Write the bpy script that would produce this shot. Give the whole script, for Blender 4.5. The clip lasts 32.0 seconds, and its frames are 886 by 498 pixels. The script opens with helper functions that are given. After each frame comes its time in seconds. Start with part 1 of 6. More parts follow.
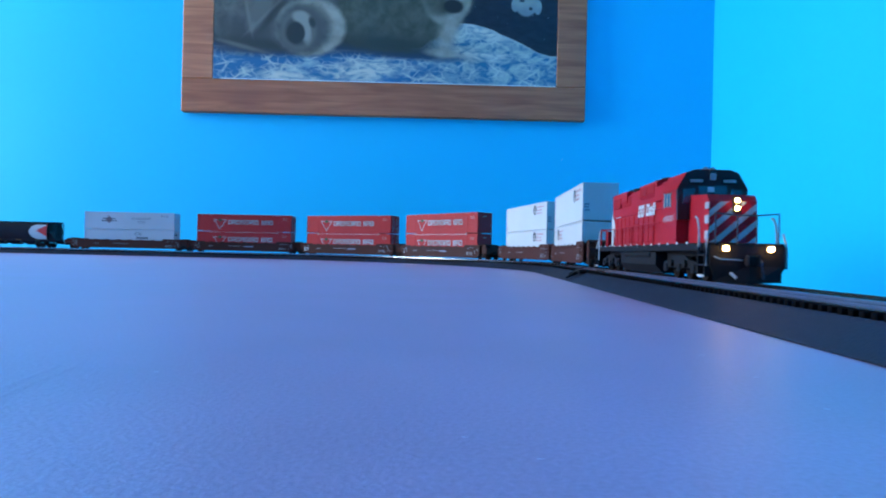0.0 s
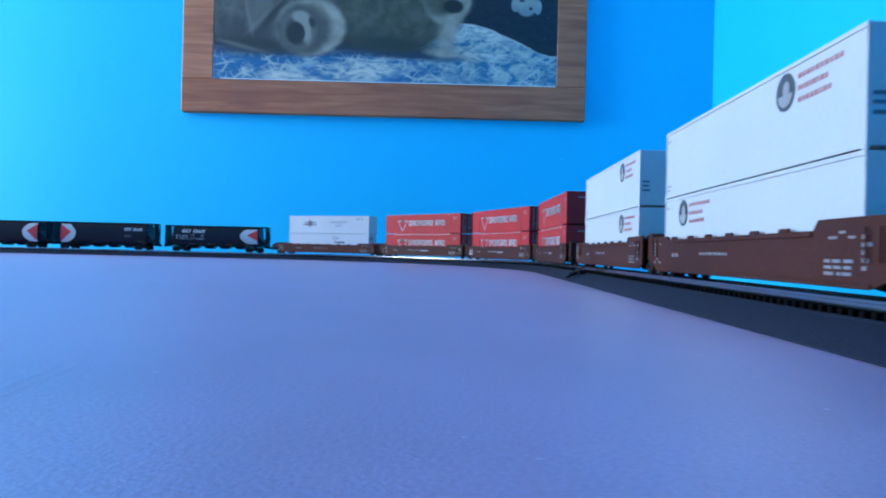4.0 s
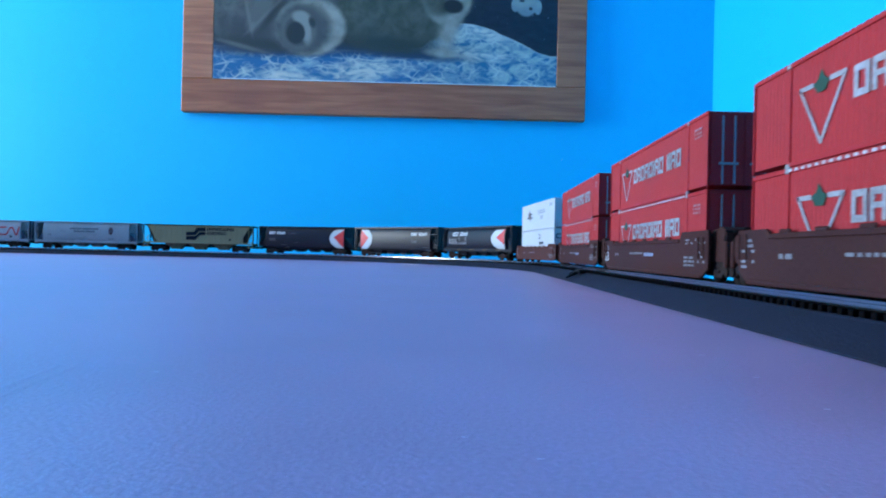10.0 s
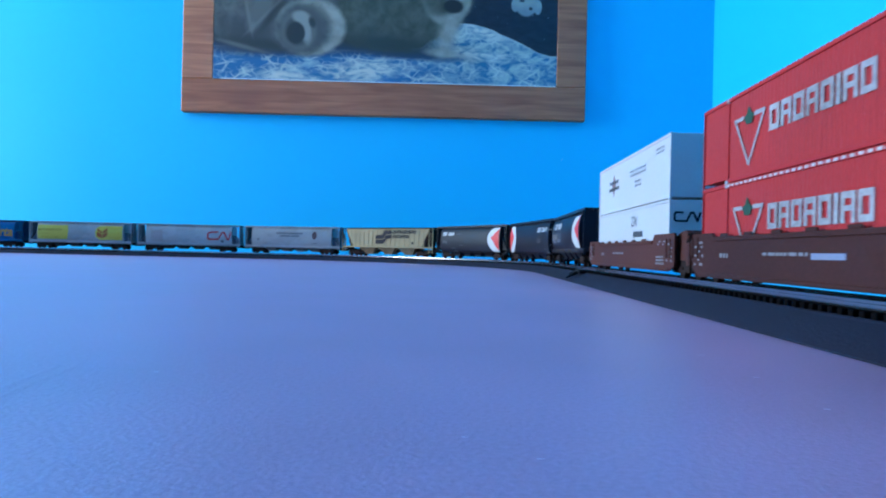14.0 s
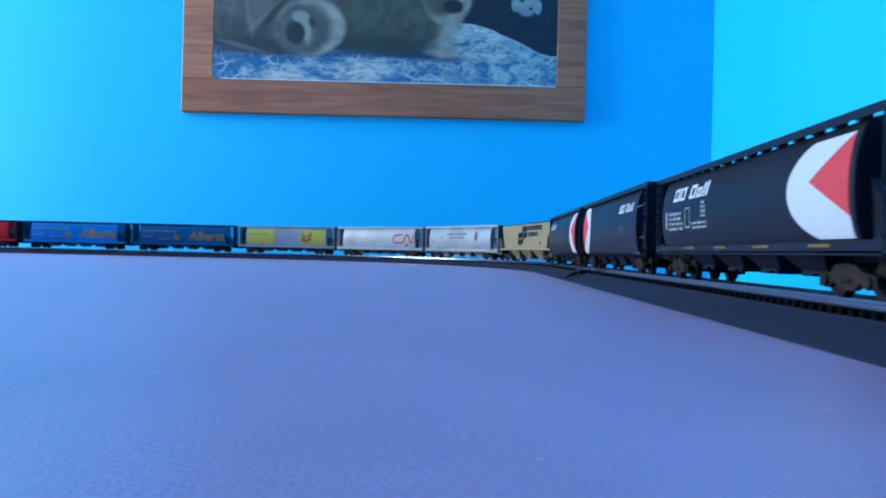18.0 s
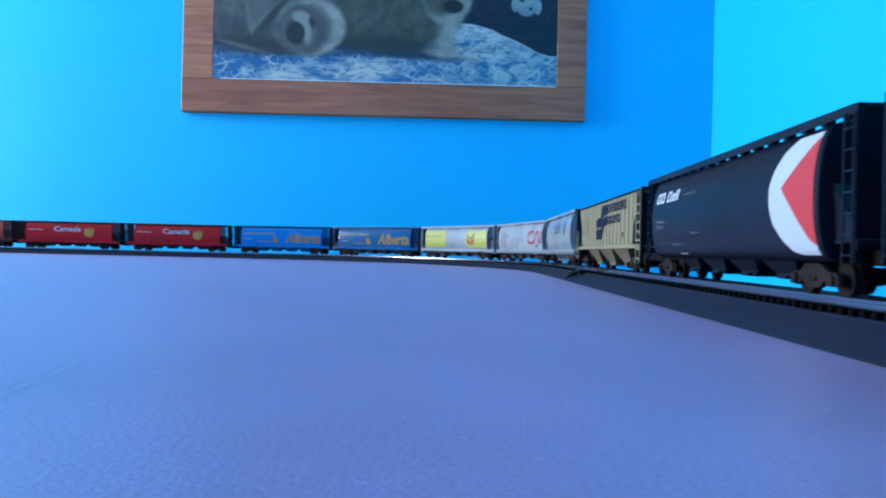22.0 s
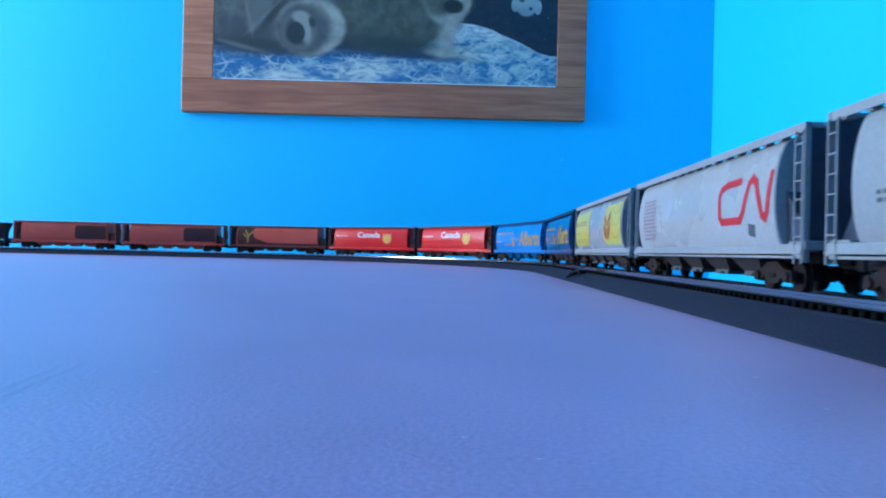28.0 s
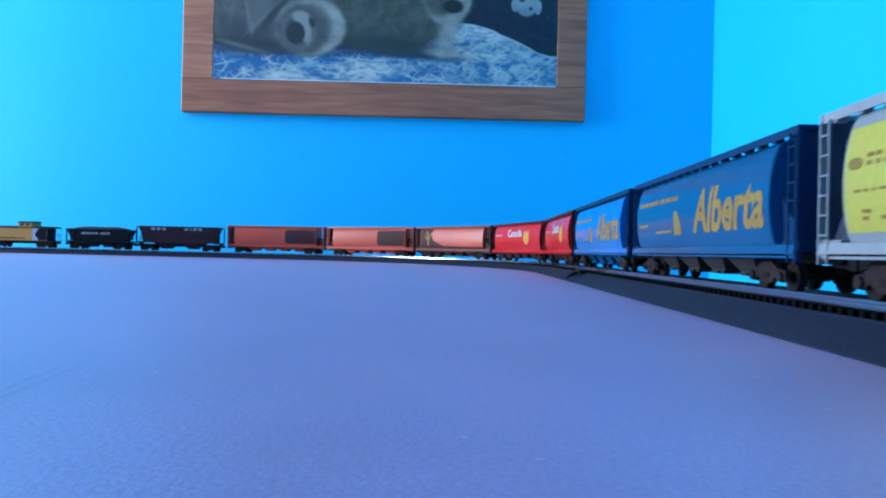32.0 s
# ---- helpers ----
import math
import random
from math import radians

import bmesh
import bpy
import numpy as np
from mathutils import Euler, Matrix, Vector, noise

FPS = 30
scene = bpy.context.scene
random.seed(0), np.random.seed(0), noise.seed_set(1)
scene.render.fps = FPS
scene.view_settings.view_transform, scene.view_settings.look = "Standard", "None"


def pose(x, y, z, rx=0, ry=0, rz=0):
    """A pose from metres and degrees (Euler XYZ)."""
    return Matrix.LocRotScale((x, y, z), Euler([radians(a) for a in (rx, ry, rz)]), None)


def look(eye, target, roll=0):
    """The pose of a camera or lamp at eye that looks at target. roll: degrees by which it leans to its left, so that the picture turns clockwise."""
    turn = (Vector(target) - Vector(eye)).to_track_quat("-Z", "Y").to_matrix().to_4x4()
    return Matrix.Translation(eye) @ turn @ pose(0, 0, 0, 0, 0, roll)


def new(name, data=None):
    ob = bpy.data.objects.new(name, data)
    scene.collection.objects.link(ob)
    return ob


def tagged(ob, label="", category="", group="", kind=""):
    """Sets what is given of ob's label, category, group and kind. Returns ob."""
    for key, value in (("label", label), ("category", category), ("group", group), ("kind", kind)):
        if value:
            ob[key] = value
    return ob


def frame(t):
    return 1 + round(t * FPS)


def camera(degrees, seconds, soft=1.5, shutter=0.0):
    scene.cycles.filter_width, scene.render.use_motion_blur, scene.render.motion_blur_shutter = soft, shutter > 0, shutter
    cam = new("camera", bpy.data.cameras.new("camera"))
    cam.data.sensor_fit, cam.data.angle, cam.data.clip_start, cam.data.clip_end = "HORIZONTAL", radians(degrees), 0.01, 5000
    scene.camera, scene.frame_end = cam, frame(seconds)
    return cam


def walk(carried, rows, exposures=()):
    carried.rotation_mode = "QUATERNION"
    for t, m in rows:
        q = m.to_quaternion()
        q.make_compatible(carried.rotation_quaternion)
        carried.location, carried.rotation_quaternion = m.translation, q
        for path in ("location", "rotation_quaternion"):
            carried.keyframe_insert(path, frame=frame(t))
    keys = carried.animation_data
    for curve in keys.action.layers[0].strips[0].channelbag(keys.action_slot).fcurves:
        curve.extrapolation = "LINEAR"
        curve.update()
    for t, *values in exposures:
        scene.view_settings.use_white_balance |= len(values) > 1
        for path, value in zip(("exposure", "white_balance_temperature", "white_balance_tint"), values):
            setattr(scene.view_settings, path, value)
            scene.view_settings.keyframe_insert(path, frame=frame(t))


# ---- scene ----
# ---------------------------------------------------------------- camera
EYE = (0.0, 0.0, 0.0219)
cam = camera(65.65, 32.0, soft=2.0, shutter=0.5)
VIEW = look(EYE, (0.0, 1.0, EYE[2] + math.tan(radians(0.226))), 1.345)
walk(cam, [(0.0, VIEW), (32.0, VIEW)], exposures=[(0.0, 0.0), (2.0, 0.05), (20.0, 0.06), (24.0, 0.1), (32.0, 0.12)])

# ---------------------------------------------------------------- light
ALONG = 0.416              # heading of the back wall and of the far straight, degrees
WALL_Y, WALL_X, LEFT_X, REAR_Y = 1.84, 0.713, -3.2, -1.4
FLOOR_Z, CEIL_Z = -0.75, 1.70
WIN_Y, WIN_Z, WIN_W, WIN_H = 1.22, 0.6, 1.1, 1.3

world = bpy.data.worlds.new("daylight")
scene.world = world
world.use_nodes = True
wn = world.node_tree
sky = wn.nodes.new("ShaderNodeTexSky")
sky.sky_type, sky.sun_disc = "NISHITA", False
sky.sun_elevation, sky.sun_rotation = radians(38), radians(120)
wn.nodes["Background"].inputs["Strength"].default_value = 0.12
wn.links.new(sky.outputs[0], wn.nodes["Background"].inputs[0])


def area_light(name, m, sx, sy, power, colour):
    d = bpy.data.lights.new(name, "AREA")
    d.shape, d.size, d.size_y, d.energy, d.color = "RECTANGLE", sx, sy, power, colour
    o = new(name, d)
    o.matrix_basis = m
    return o


# daylight through the window in the left wall
area_light("window_daylight", look((LEFT_X + 0.02, WIN_Y, WIN_Z), (0.0, WIN_Y, WIN_Z)), WIN_W, WIN_H, 144.0, (0.735, 0.882, 1.0))

# ---------------------------------------------------------------- materials
MATS = {}


def rgb(c):
    return (c[0], c[1], c[2], 1.0)


def paint(name, col, rough=0.45, metal=0.0, grain=600.0, vary=0.12, bump=0.04, spec=0.28, stain=25.0):
    """A painted or moulded surface: grain, larger stains, fine relief."""
    if name in MATS:
        return MATS[name]
    m = bpy.data.materials.new(name)
    m.use_nodes = True
    t = m.node_tree
    b = t.nodes["Principled BSDF"]
    co = t.nodes.new("ShaderNodeTexCoord")
    n1 = t.nodes.new("ShaderNodeTexNoise")
    n1.inputs["Scale"].default_value, n1.inputs["Detail"].default_value = grain, 4
    n2 = t.nodes.new("ShaderNodeTexNoise")
    n2.inputs["Scale"].default_value, n2.inputs["Detail"].default_value = stain, 5
    for n in (n1, n2):
        t.links.new(co.outputs["Object"], n.inputs["Vector"])
    add = t.nodes.new("ShaderNodeMath")
    add.operation = "ADD"
    t.links.new(n1.outputs[0], add.inputs[0])
    t.links.new(n2.outputs[0], add.inputs[1])
    ramp = t.nodes.new("ShaderNodeMapRange")
    ramp.inputs["From Min"].default_value, ramp.inputs["From Max"].default_value = 0.7, 1.3
    ramp.inputs["To Min"].default_value, ramp.inputs["To Max"].default_value = 1 - vary, 1 + vary
    t.links.new(add.outputs[0], ramp.inputs["Value"])
    mul = t.nodes.new("ShaderNodeVectorMath")
    mul.operation = "SCALE"
    mul.inputs[0].default_value = col
    t.links.new(ramp.outputs[0], mul.inputs["Scale"])
    t.links.new(mul.outputs[0], b.inputs["Base Color"])
    rr = t.nodes.new("ShaderNodeMapRange")
    rr.inputs["To Min"].default_value, rr.inputs["To Max"].default_value = max(0.05, rough - 0.08), min(1, rough + 0.08)
    t.links.new(n2.outputs[0], rr.inputs["Value"])
    t.links.new(rr.outputs[0], b.inputs["Roughness"])
    b.inputs["Metallic"].default_value = metal
    b.inputs["Specular IOR Level"].default_value = spec
    if bump:
        bp = t.nodes.new("ShaderNodeBump")
        bp.inputs["Strength"].default_value, bp.inputs["Distance"].default_value = bump, 0.001
        t.links.new(n1.outputs[0], bp.inputs["Height"])
        t.links.new(bp.outputs[0], b.inputs["Normal"])
    MATS[name] = m
    return m


def glow(name, col, strength):
    m = bpy.data.materials.new(name)
    m.use_nodes = True
    b = m.node_tree.nodes["Principled BSDF"]
    b.inputs["Base Color"].default_value = rgb(col)
    b.inputs["Emission Color"].default_value = rgb(col)
    b.inputs["Emission Strength"].default_value = strength
    return m


def wood(name, dark, light, along, rough=0.45):
    """Veneer with long grain; along: 0 for the object's x, 2 for its z."""
    m = bpy.data.materials.new(name)
    m.use_nodes = True
    t = m.node_tree
    b = t.nodes["Principled BSDF"]
    co = t.nodes.new("ShaderNodeTexCoord")
    mp = t.nodes.new("ShaderNodeMapping")
    sc = [70.0, 70.0, 70.0]
    sc[along] = 5.0
    mp.inputs["Scale"].default_value = sc
    n = t.nodes.new("ShaderNodeTexNoise")
    n.inputs["Scale"].default_value, n.inputs["Detail"].default_value, n.inputs["Distortion"].default_value = 1.0, 7, 0.7
    r = t.nodes.new("ShaderNodeValToRGB")
    r.color_ramp.elements[0].position, r.color_ramp.elements[0].color = 0.32, rgb(dark)
    r.color_ramp.elements[1].position, r.color_ramp.elements[1].color = 0.68, rgb(light)
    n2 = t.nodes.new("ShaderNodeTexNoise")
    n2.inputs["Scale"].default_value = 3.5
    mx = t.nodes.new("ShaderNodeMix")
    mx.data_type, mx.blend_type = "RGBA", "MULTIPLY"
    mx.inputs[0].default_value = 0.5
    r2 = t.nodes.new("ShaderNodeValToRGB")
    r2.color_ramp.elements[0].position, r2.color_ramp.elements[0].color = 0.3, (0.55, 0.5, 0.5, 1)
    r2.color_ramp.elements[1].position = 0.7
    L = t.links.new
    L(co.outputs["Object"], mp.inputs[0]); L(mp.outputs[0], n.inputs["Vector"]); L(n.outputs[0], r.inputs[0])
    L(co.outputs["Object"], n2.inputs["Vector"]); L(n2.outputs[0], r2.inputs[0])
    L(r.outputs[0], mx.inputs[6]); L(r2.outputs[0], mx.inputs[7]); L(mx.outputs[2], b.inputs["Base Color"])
    b.inputs["Roughness"].default_value = rough
    bp = t.nodes.new("ShaderNodeBump")
    bp.inputs["Strength"].default_value, bp.inputs["Distance"].default_value = 0.1, 0.001
    L(n.outputs[0], bp.inputs["Height"]); L(bp.outputs[0], b.inputs["Normal"])
    return m


WALL_BLUE = paint("blue_wall_paint", (0.005, 0.500, 0.855), 0.5, grain=350, vary=0.03, bump=0.08, spec=0.3, stain=2.0)
# the unseen west wall's blue is dulled to tune the bounced light
WALL_DIM = paint("dull_blue_wall_paint", (0.03, 0.40, 0.70), 0.6, grain=350, vary=0.05, bump=0.08, stain=2.0)
BOARD = paint("painted_board", (0.330, 0.245, 0.418), 0.42, grain=1100, vary=0.17, bump=0.12, spec=1.0, stain=14.0)


def roughen_board():
    """Coarser, uneven brush relief and worn patches over the fine grain."""
    t = BOARD.node_tree
    L = t.links.new
    b = t.nodes["Principled BSDF"]
    fine = [n for n in t.nodes if n.bl_idname == "ShaderNodeBump"][0]
    co = [n for n in t.nodes if n.bl_idname == "ShaderNodeTexCoord"][0]
    mp = t.nodes.new("ShaderNodeMapping")
    mp.inputs["Rotation"].default_value = (0, 0, 0.6)
    mp.inputs["Scale"].default_value = (1.0, 1.0, 1)
    n = t.nodes.new("ShaderNodeTexNoise")
    n.inputs["Scale"].default_value, n.inputs["Detail"].default_value, n.inputs["Roughness"].default_value = 640, 6, 0.65
    big = t.nodes.new("ShaderNodeTexNoise")
    big.inputs["Scale"].default_value, big.inputs["Detail"].default_value = 22, 3
    mask = t.nodes.new("ShaderNodeMapRange")
    mask.inputs["From Min"].default_value, mask.inputs["From Max"].default_value = 0.42, 0.62
    mask.inputs["To Min"].default_value, mask.inputs["To Max"].default_value = 0.03, 0.09
    bp = t.nodes.new("ShaderNodeBump")
    bp.inputs["Distance"].default_value = 0.001
    L(co.outputs["Object"], mp.inputs[0])
    L(mp.outputs[0], n.inputs["Vector"])
    L(co.outputs["Object"], big.inputs["Vector"])
    L(big.outputs[0], mask.inputs["Value"])
    L(mask.outputs[0], bp.inputs["Strength"])
    L(n.outputs[0], bp.inputs["Height"])
    L(fine.outputs[0], bp.inputs["Normal"])
    L(bp.outputs[0], b.inputs["Normal"])


roughen_board()
CEIL = paint("white_ceiling", (0.80, 0.81, 0.82), 0.8, grain=200, vary=0.03)
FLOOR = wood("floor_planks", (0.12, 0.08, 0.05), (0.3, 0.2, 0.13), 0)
WHITE_TRIM = paint("white_trim", (0.8, 0.8, 0.8), 0.4)
ROADBED = paint("dark_roadbed", (0.013, 0.018, 0.038), 0.68, grain=900, vary=0.18, bump=0.25, spec=0.2)
TIE = paint("tie_plastic", (0.0045, 0.0045, 0.006), 0.9, spec=0.02)
RAIL = paint("nickel_rail", (0.40, 0.40, 0.42), 0.20, metal=1.0, grain=900, vary=0.15, bump=0.02)
BLACK = paint("black_plastic", (0.010, 0.010, 0.014), 0.65, spec=0.10)
CPBLACK = paint("black_car_paint", (0.0105, 0.0110, 0.0200), 0.36, spec=0.18)
TRUCK = paint("weathered_truck", (0.028, 0.019, 0.019), 0.8, vary=0.35, grain=300, spec=0.05)
WHEEL = paint("wheel_metal", (0.019, 0.014, 0.014), 0.75, spec=0.06)
LOCORED = paint("locomotive_red", (0.39, 0.010, 0.021), 0.48, spec=0.12)
CANRED = paint("container_red", (0.41, 0.025, 0.031), 0.55, spec=0.14)
CONTWHITE = paint("container_white", (0.50, 0.51, 0.55), 0.5, vary=0.04, spec=0.2)
WELLBROWN = paint("well_car_brown", (0.052, 0.018, 0.017), 0.62, vary=0.2, spec=0.10)
WELLMID = paint("well_car_mid_brown", (0.060, 0.019, 0.016), 0.6, vary=0.25, spec=0.10)
WELLLIGHT = paint("well_car_red_brown", (0.078, 0.025, 0.021), 0.6, vary=0.2, spec=0.12)
WHITE = paint("white_lettering", (0.50, 0.51, 0.54), 0.5, vary=0.04)
STENCIL = paint("dusty_stencil_white", (0.20, 0.20, 0.23), 0.6, vary=0.25, grain=900)
CHALK = paint("chalky_white_lettering", (0.32, 0.31, 0.34), 0.6, vary=0.4, grain=900)
SILVER = paint("silver_lettering", (0.30, 0.30, 0.32), 0.5)
FAINT = paint("faint_silver_lettering", (0.10, 0.10, 0.12), 0.5)
RED = paint("red_marking", (0.46, 0.026, 0.038), 0.5, spec=0.15)
MARKRED = paint("emblem_red", (0.60, 0.045, 0.05), 0.45)
DARKGREY = paint("dark_grey_marking", (0.075, 0.085, 0.105), 0.55, spec=0.12)
TAN = paint("tan_car_paint", (0.29, 0.225, 0.13), 0.55, vary=0.1, spec=0.15)
# weathering and the shade below the sill share this darker tan
TANUNDER = paint("shaded_weathered_tan", (0.17, 0.122, 0.076), 0.7, vary=0.3, grain=250, spec=0.1, stain=60.0)
NAVY = paint("navy_marking", (0.008, 0.009, 0.020), 0.55, spec=0.1)
CARGREY = paint("grey_car_paint", (0.240, 0.257, 0.280), 0.28, spec=0.27)
CARWHITE = paint("offwhite_car_paint", (0.31, 0.315, 0.335), 0.28, spec=0.27)
FRAMEGREY = paint("frame_grey", (0.24, 0.25, 0.28), 0.5)
# shade of the pale hoppers' ends, put into colour; also plain dark fittings
SHADEGREY = paint("shade_grey", (0.046, 0.056, 0.088), 0.55, spec=0.12)
YELLOW = paint("yellow_panel", (0.43, 0.375, 0.065), 0.30, spec=0.27)
LEAFRED = paint("leaf_red", (0.28, 0.072, 0.023), 0.5)
YELLOWLINE = paint("pale_yellow_outline", (0.36, 0.31, 0.04), 0.5)
OCHRE = paint("dull_ochre_marking", (0.16, 0.09, 0.03), 0.6)
OLIVE = paint("olive_lettering", (0.21, 0.135, 0.02), 0.5)
# under-car shade on bays and gates is put into these greys, with soot
UNDERGREY = paint("shaded_underbody_grey", (0.095, 0.095, 0.105), 0.6, vary=0.25, spec=0.15)
UNDERDARK = paint("shaded_sooty_underbody", (0.040, 0.034, 0.036), 0.7, vary=0.3, spec=0.08)
DKBLUE = paint("dark_blue_car_paint", (0.004, 0.082, 0.208), 0.17, spec=0.22)
LTBLUE = paint("light_blue_car_paint", (0.005, 0.165, 0.46), 0.17, spec=0.20)
GOLD = paint("gold_lettering", (0.52, 0.25, 0.045), 0.5, vary=0.2, grain=500)
OLDGOLD = paint("faded_gold_lettering", (0.29, 0.175, 0.050), 0.55, vary=0.3, grain=500, spec=0.10)
CARRED = paint("bright_red_car_paint", (0.56, 0.016, 0.018), 0.20, spec=0.20)
WORNRED = paint("worn_red_brown_paint", (0.15, 0.040, 0.036), 0.5, vary=0.25, spec=0.15)
# darker than the body red and blue: ends, end frames, running boards
REDEND = paint("dark_red_end", (0.055, 0.006, 0.009), 0.5, vary=0.2, spec=0.15)
BLUEEND = paint("deep_blue_end", (0.002, 0.028, 0.090), 0.45, vary=0.15, spec=0.15)
CARORANGE = paint("faded_orange_red_paint", (0.52, 0.075, 0.048), 0.34, spec=0.24)
DKBROWN = paint("dark_brown_panel", (0.062, 0.022, 0.022), 0.55, spec=0.10)
# shade in the tan car's end recess, put into a dark brown
ENDBROWN = paint("shaded_brown_end", (0.022, 0.013, 0.013), 0.65, vary=0.3, spec=0.08)
SOOBROWN = paint("dark_maroon_car_paint", (0.050, 0.020, 0.028), 0.55, spec=0.12)
CABYELLOW = paint("caboose_yellow", (0.74, 0.30, 0.075), 0.5)
GLASS = paint("tinted_window", (0.03, 0.05, 0.07), 0.12, spec=0.8)
LAMPGLOW = glow("warm_lamp", (1.0, 0.56, 0.15), 75.0)
LEAFGREEN = paint("leaf_green", (0.015, 0.06, 0.035), 0.5)
STRIPE = paint("nose_stripe_white", (0.33, 0.33, 0.37), 0.5)
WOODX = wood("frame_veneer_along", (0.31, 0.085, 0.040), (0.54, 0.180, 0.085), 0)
# same veneer lightened: window light on the frame's left side, put into colour
WOODLIT = wood("frame_veneer_lit", (0.40, 0.120, 0.056), (0.64, 0.235, 0.115), 0)


# ---------------------------------------------------------------- mesh helpers
class Shape:
    """Collects vertices and faces for one mesh, in metres."""

    def __init__(self, k=1.0):
        self.v, self.f, self.k = [], [], k

    def add(self, verts, faces):
        n = len(self.v)
        self.v += [tuple(c * self.k for c in p) for p in verts]
        self.f += [tuple(i + n for i in f) for f in faces]
        return self

    def box(self, x0, x1, y0, y1, z0, z1, b=0.0):
        if b <= 0:
            self.add([(x, y, z) for z in (z0, z1) for y in (y0, y1) for x in (x0, x1)],
                     [(0, 2, 3, 1), (4, 5, 7, 6), (0, 1, 5, 4), (2, 6, 7, 3), (0, 4, 6, 2), (1, 3, 7, 5)])
            return self
        vs, ix = [], {}
        lo, hi = (x0, y0, z0), (x1, y1, z1)
        for sx in (0, 1):
            for sy in (0, 1):
                for sz in (0, 1):
                    s = (sx, sy, sz)
                    for a in range(3):
                        p = []
                        for c in range(3):
                            e = hi[c] if s[c] else lo[c]
                            p.append(e if c == a else e - b if s[c] else e + b)
                        ix[s, a] = len(vs)
                        vs.append(tuple(p))
        fs = []
        for a in range(3):
            o = [c for c in range(3) if c != a]
            for s in (0, 1):
                q = []
                for u, w in ((0, 0), (1, 0), (1, 1), (0, 1)):
                    k = [0, 0, 0]
                    k[a], k[o[0]], k[o[1]] = s, u, w
                    q.append(ix[tuple(k), a])
                fs.append(tuple(q))
            for u in (0, 1):
                for w in (0, 1):
                    k0, k1 = [0, 0, 0], [0, 0, 0]
                    k0[o[0]] = k1[o[0]] = u
                    k0[o[1]] = k1[o[1]] = w
                    k1[a] = 1
                    k0, k1 = tuple(k0), tuple(k1)
                    fs.append((ix[k0, o[0]], ix[k1, o[0]], ix[k1, o[1]], ix[k0, o[1]]))
        for s in [(a, c, d) for a in (0, 1) for c in (0, 1) for d in (0, 1)]:
            fs.append(tuple(ix[s, a] for a in range(3)))
        return self.add(vs, fs)

    def prism(self, poly, a0, a1, axis="x"):
        """A polygon drawn out along an axis. Polygon in (y, z) for x, (x, z) for y, (x, y) for z."""
        put = {"x": lambda p, a: (a, p[0], p[1]), "y": lambda p, a: (p[0], a, p[1]), "z": lambda p, a: (p[0], p[1], a)}[axis]
        n = len(poly)
        return self.add([put(p, a) for a in (a0, a1) for p in poly],
                        [tuple(range(n)), tuple(range(2 * n - 1, n - 1, -1))] + [(i, (i + 1) % n, n + (i + 1) % n, n + i) for i in range(n)])

    def cyl(self, c, r, h, axis="y", n=16, r2=None):
        r2 = r if r2 is None else r2
        vs = []
        for k, rr in ((-h / 2, r), (h / 2, r2)):
            for i in range(n):
                a, b = rr * math.cos(2 * math.pi * i / n), rr * math.sin(2 * math.pi * i / n)
                vs.append({"y": (c[0] + a, c[1] + k, c[2] + b), "x": (c[0] + k, c[1] + a, c[2] + b), "z": (c[0] + a, c[1] + b, c[2] + k)}[axis])
        return self.add(vs, [tuple(range(n)), tuple(range(2 * n - 1, n - 1, -1))] + [(i, (i + 1) % n, n + (i + 1) % n, n + i) for i in range(n)])

    def rod(self, pts, r, n=6):
        """A bent wire through the points."""
        rings = []
        for i, p in enumerate(pts):
            p = Vector(p)
            d = (Vector(pts[min(i + 1, len(pts) - 1)]) - Vector(pts[max(i - 1, 0)])).normalized()
            u = d.cross(Vector((0, 0, 1)))
            u = (u if u.length > 0.05 else d.cross(Vector((0, 1, 0)))).normalized()
            w = d.cross(u)
            rings.append([tuple(p + r * (math.cos(2 * math.pi * k / n) * u + math.sin(2 * math.pi * k / n) * w)) for k in range(n)])
        vs = [q for g in rings for q in g]
        fs = [(i * n + k, i * n + (k + 1) % n, (i + 1) * n + (k + 1) % n, (i + 1) * n + k) for i in range(len(pts) - 1) for k in range(n)]
        fs += [tuple(range(n)), tuple(range(len(vs) - 1, len(vs) - n - 1, -1))]
        return self.add(vs, fs)

    def mesh(self, name, smooth=False):
        me = bpy.data.meshes.new(name)
        me.from_pydata(self.v, [], self.f)
        bm = bmesh.new()
        bm.from_mesh(me)
        bmesh.ops.recalc_face_normals(bm, faces=bm.faces)
        bm.to_mesh(me)
        bm.free()
        if smooth:
            me.polygons.foreach_set("use_smooth", [True] * len(me.polygons))
            me.set_sharp_from_angle(angle=radians(38))
        return me


MM = 0.001


def part(name, shape, mat, parent=None, label="", smooth=False):
    me = shape.mesh(name, smooth) if isinstance(shape, Shape) else shape
    if not me.materials:
        me.materials.append(mat)
    o = new(name, me)
    o.parent = parent
    if label:
        o["label"] = label
    return o


def mm():
    return Shape(MM)


# ---------------------------------------------------------------- the line of the track
RAD, TURN = 0.559, 91.87
RAIL_Z = 0.0116
STRAIGHT_A, STRAIGHT_B = 0.62, 1.25
START = Vector((-0.425, 1.3513 + math.tan(radians(ALONG)) * -0.425))
SEGS = []


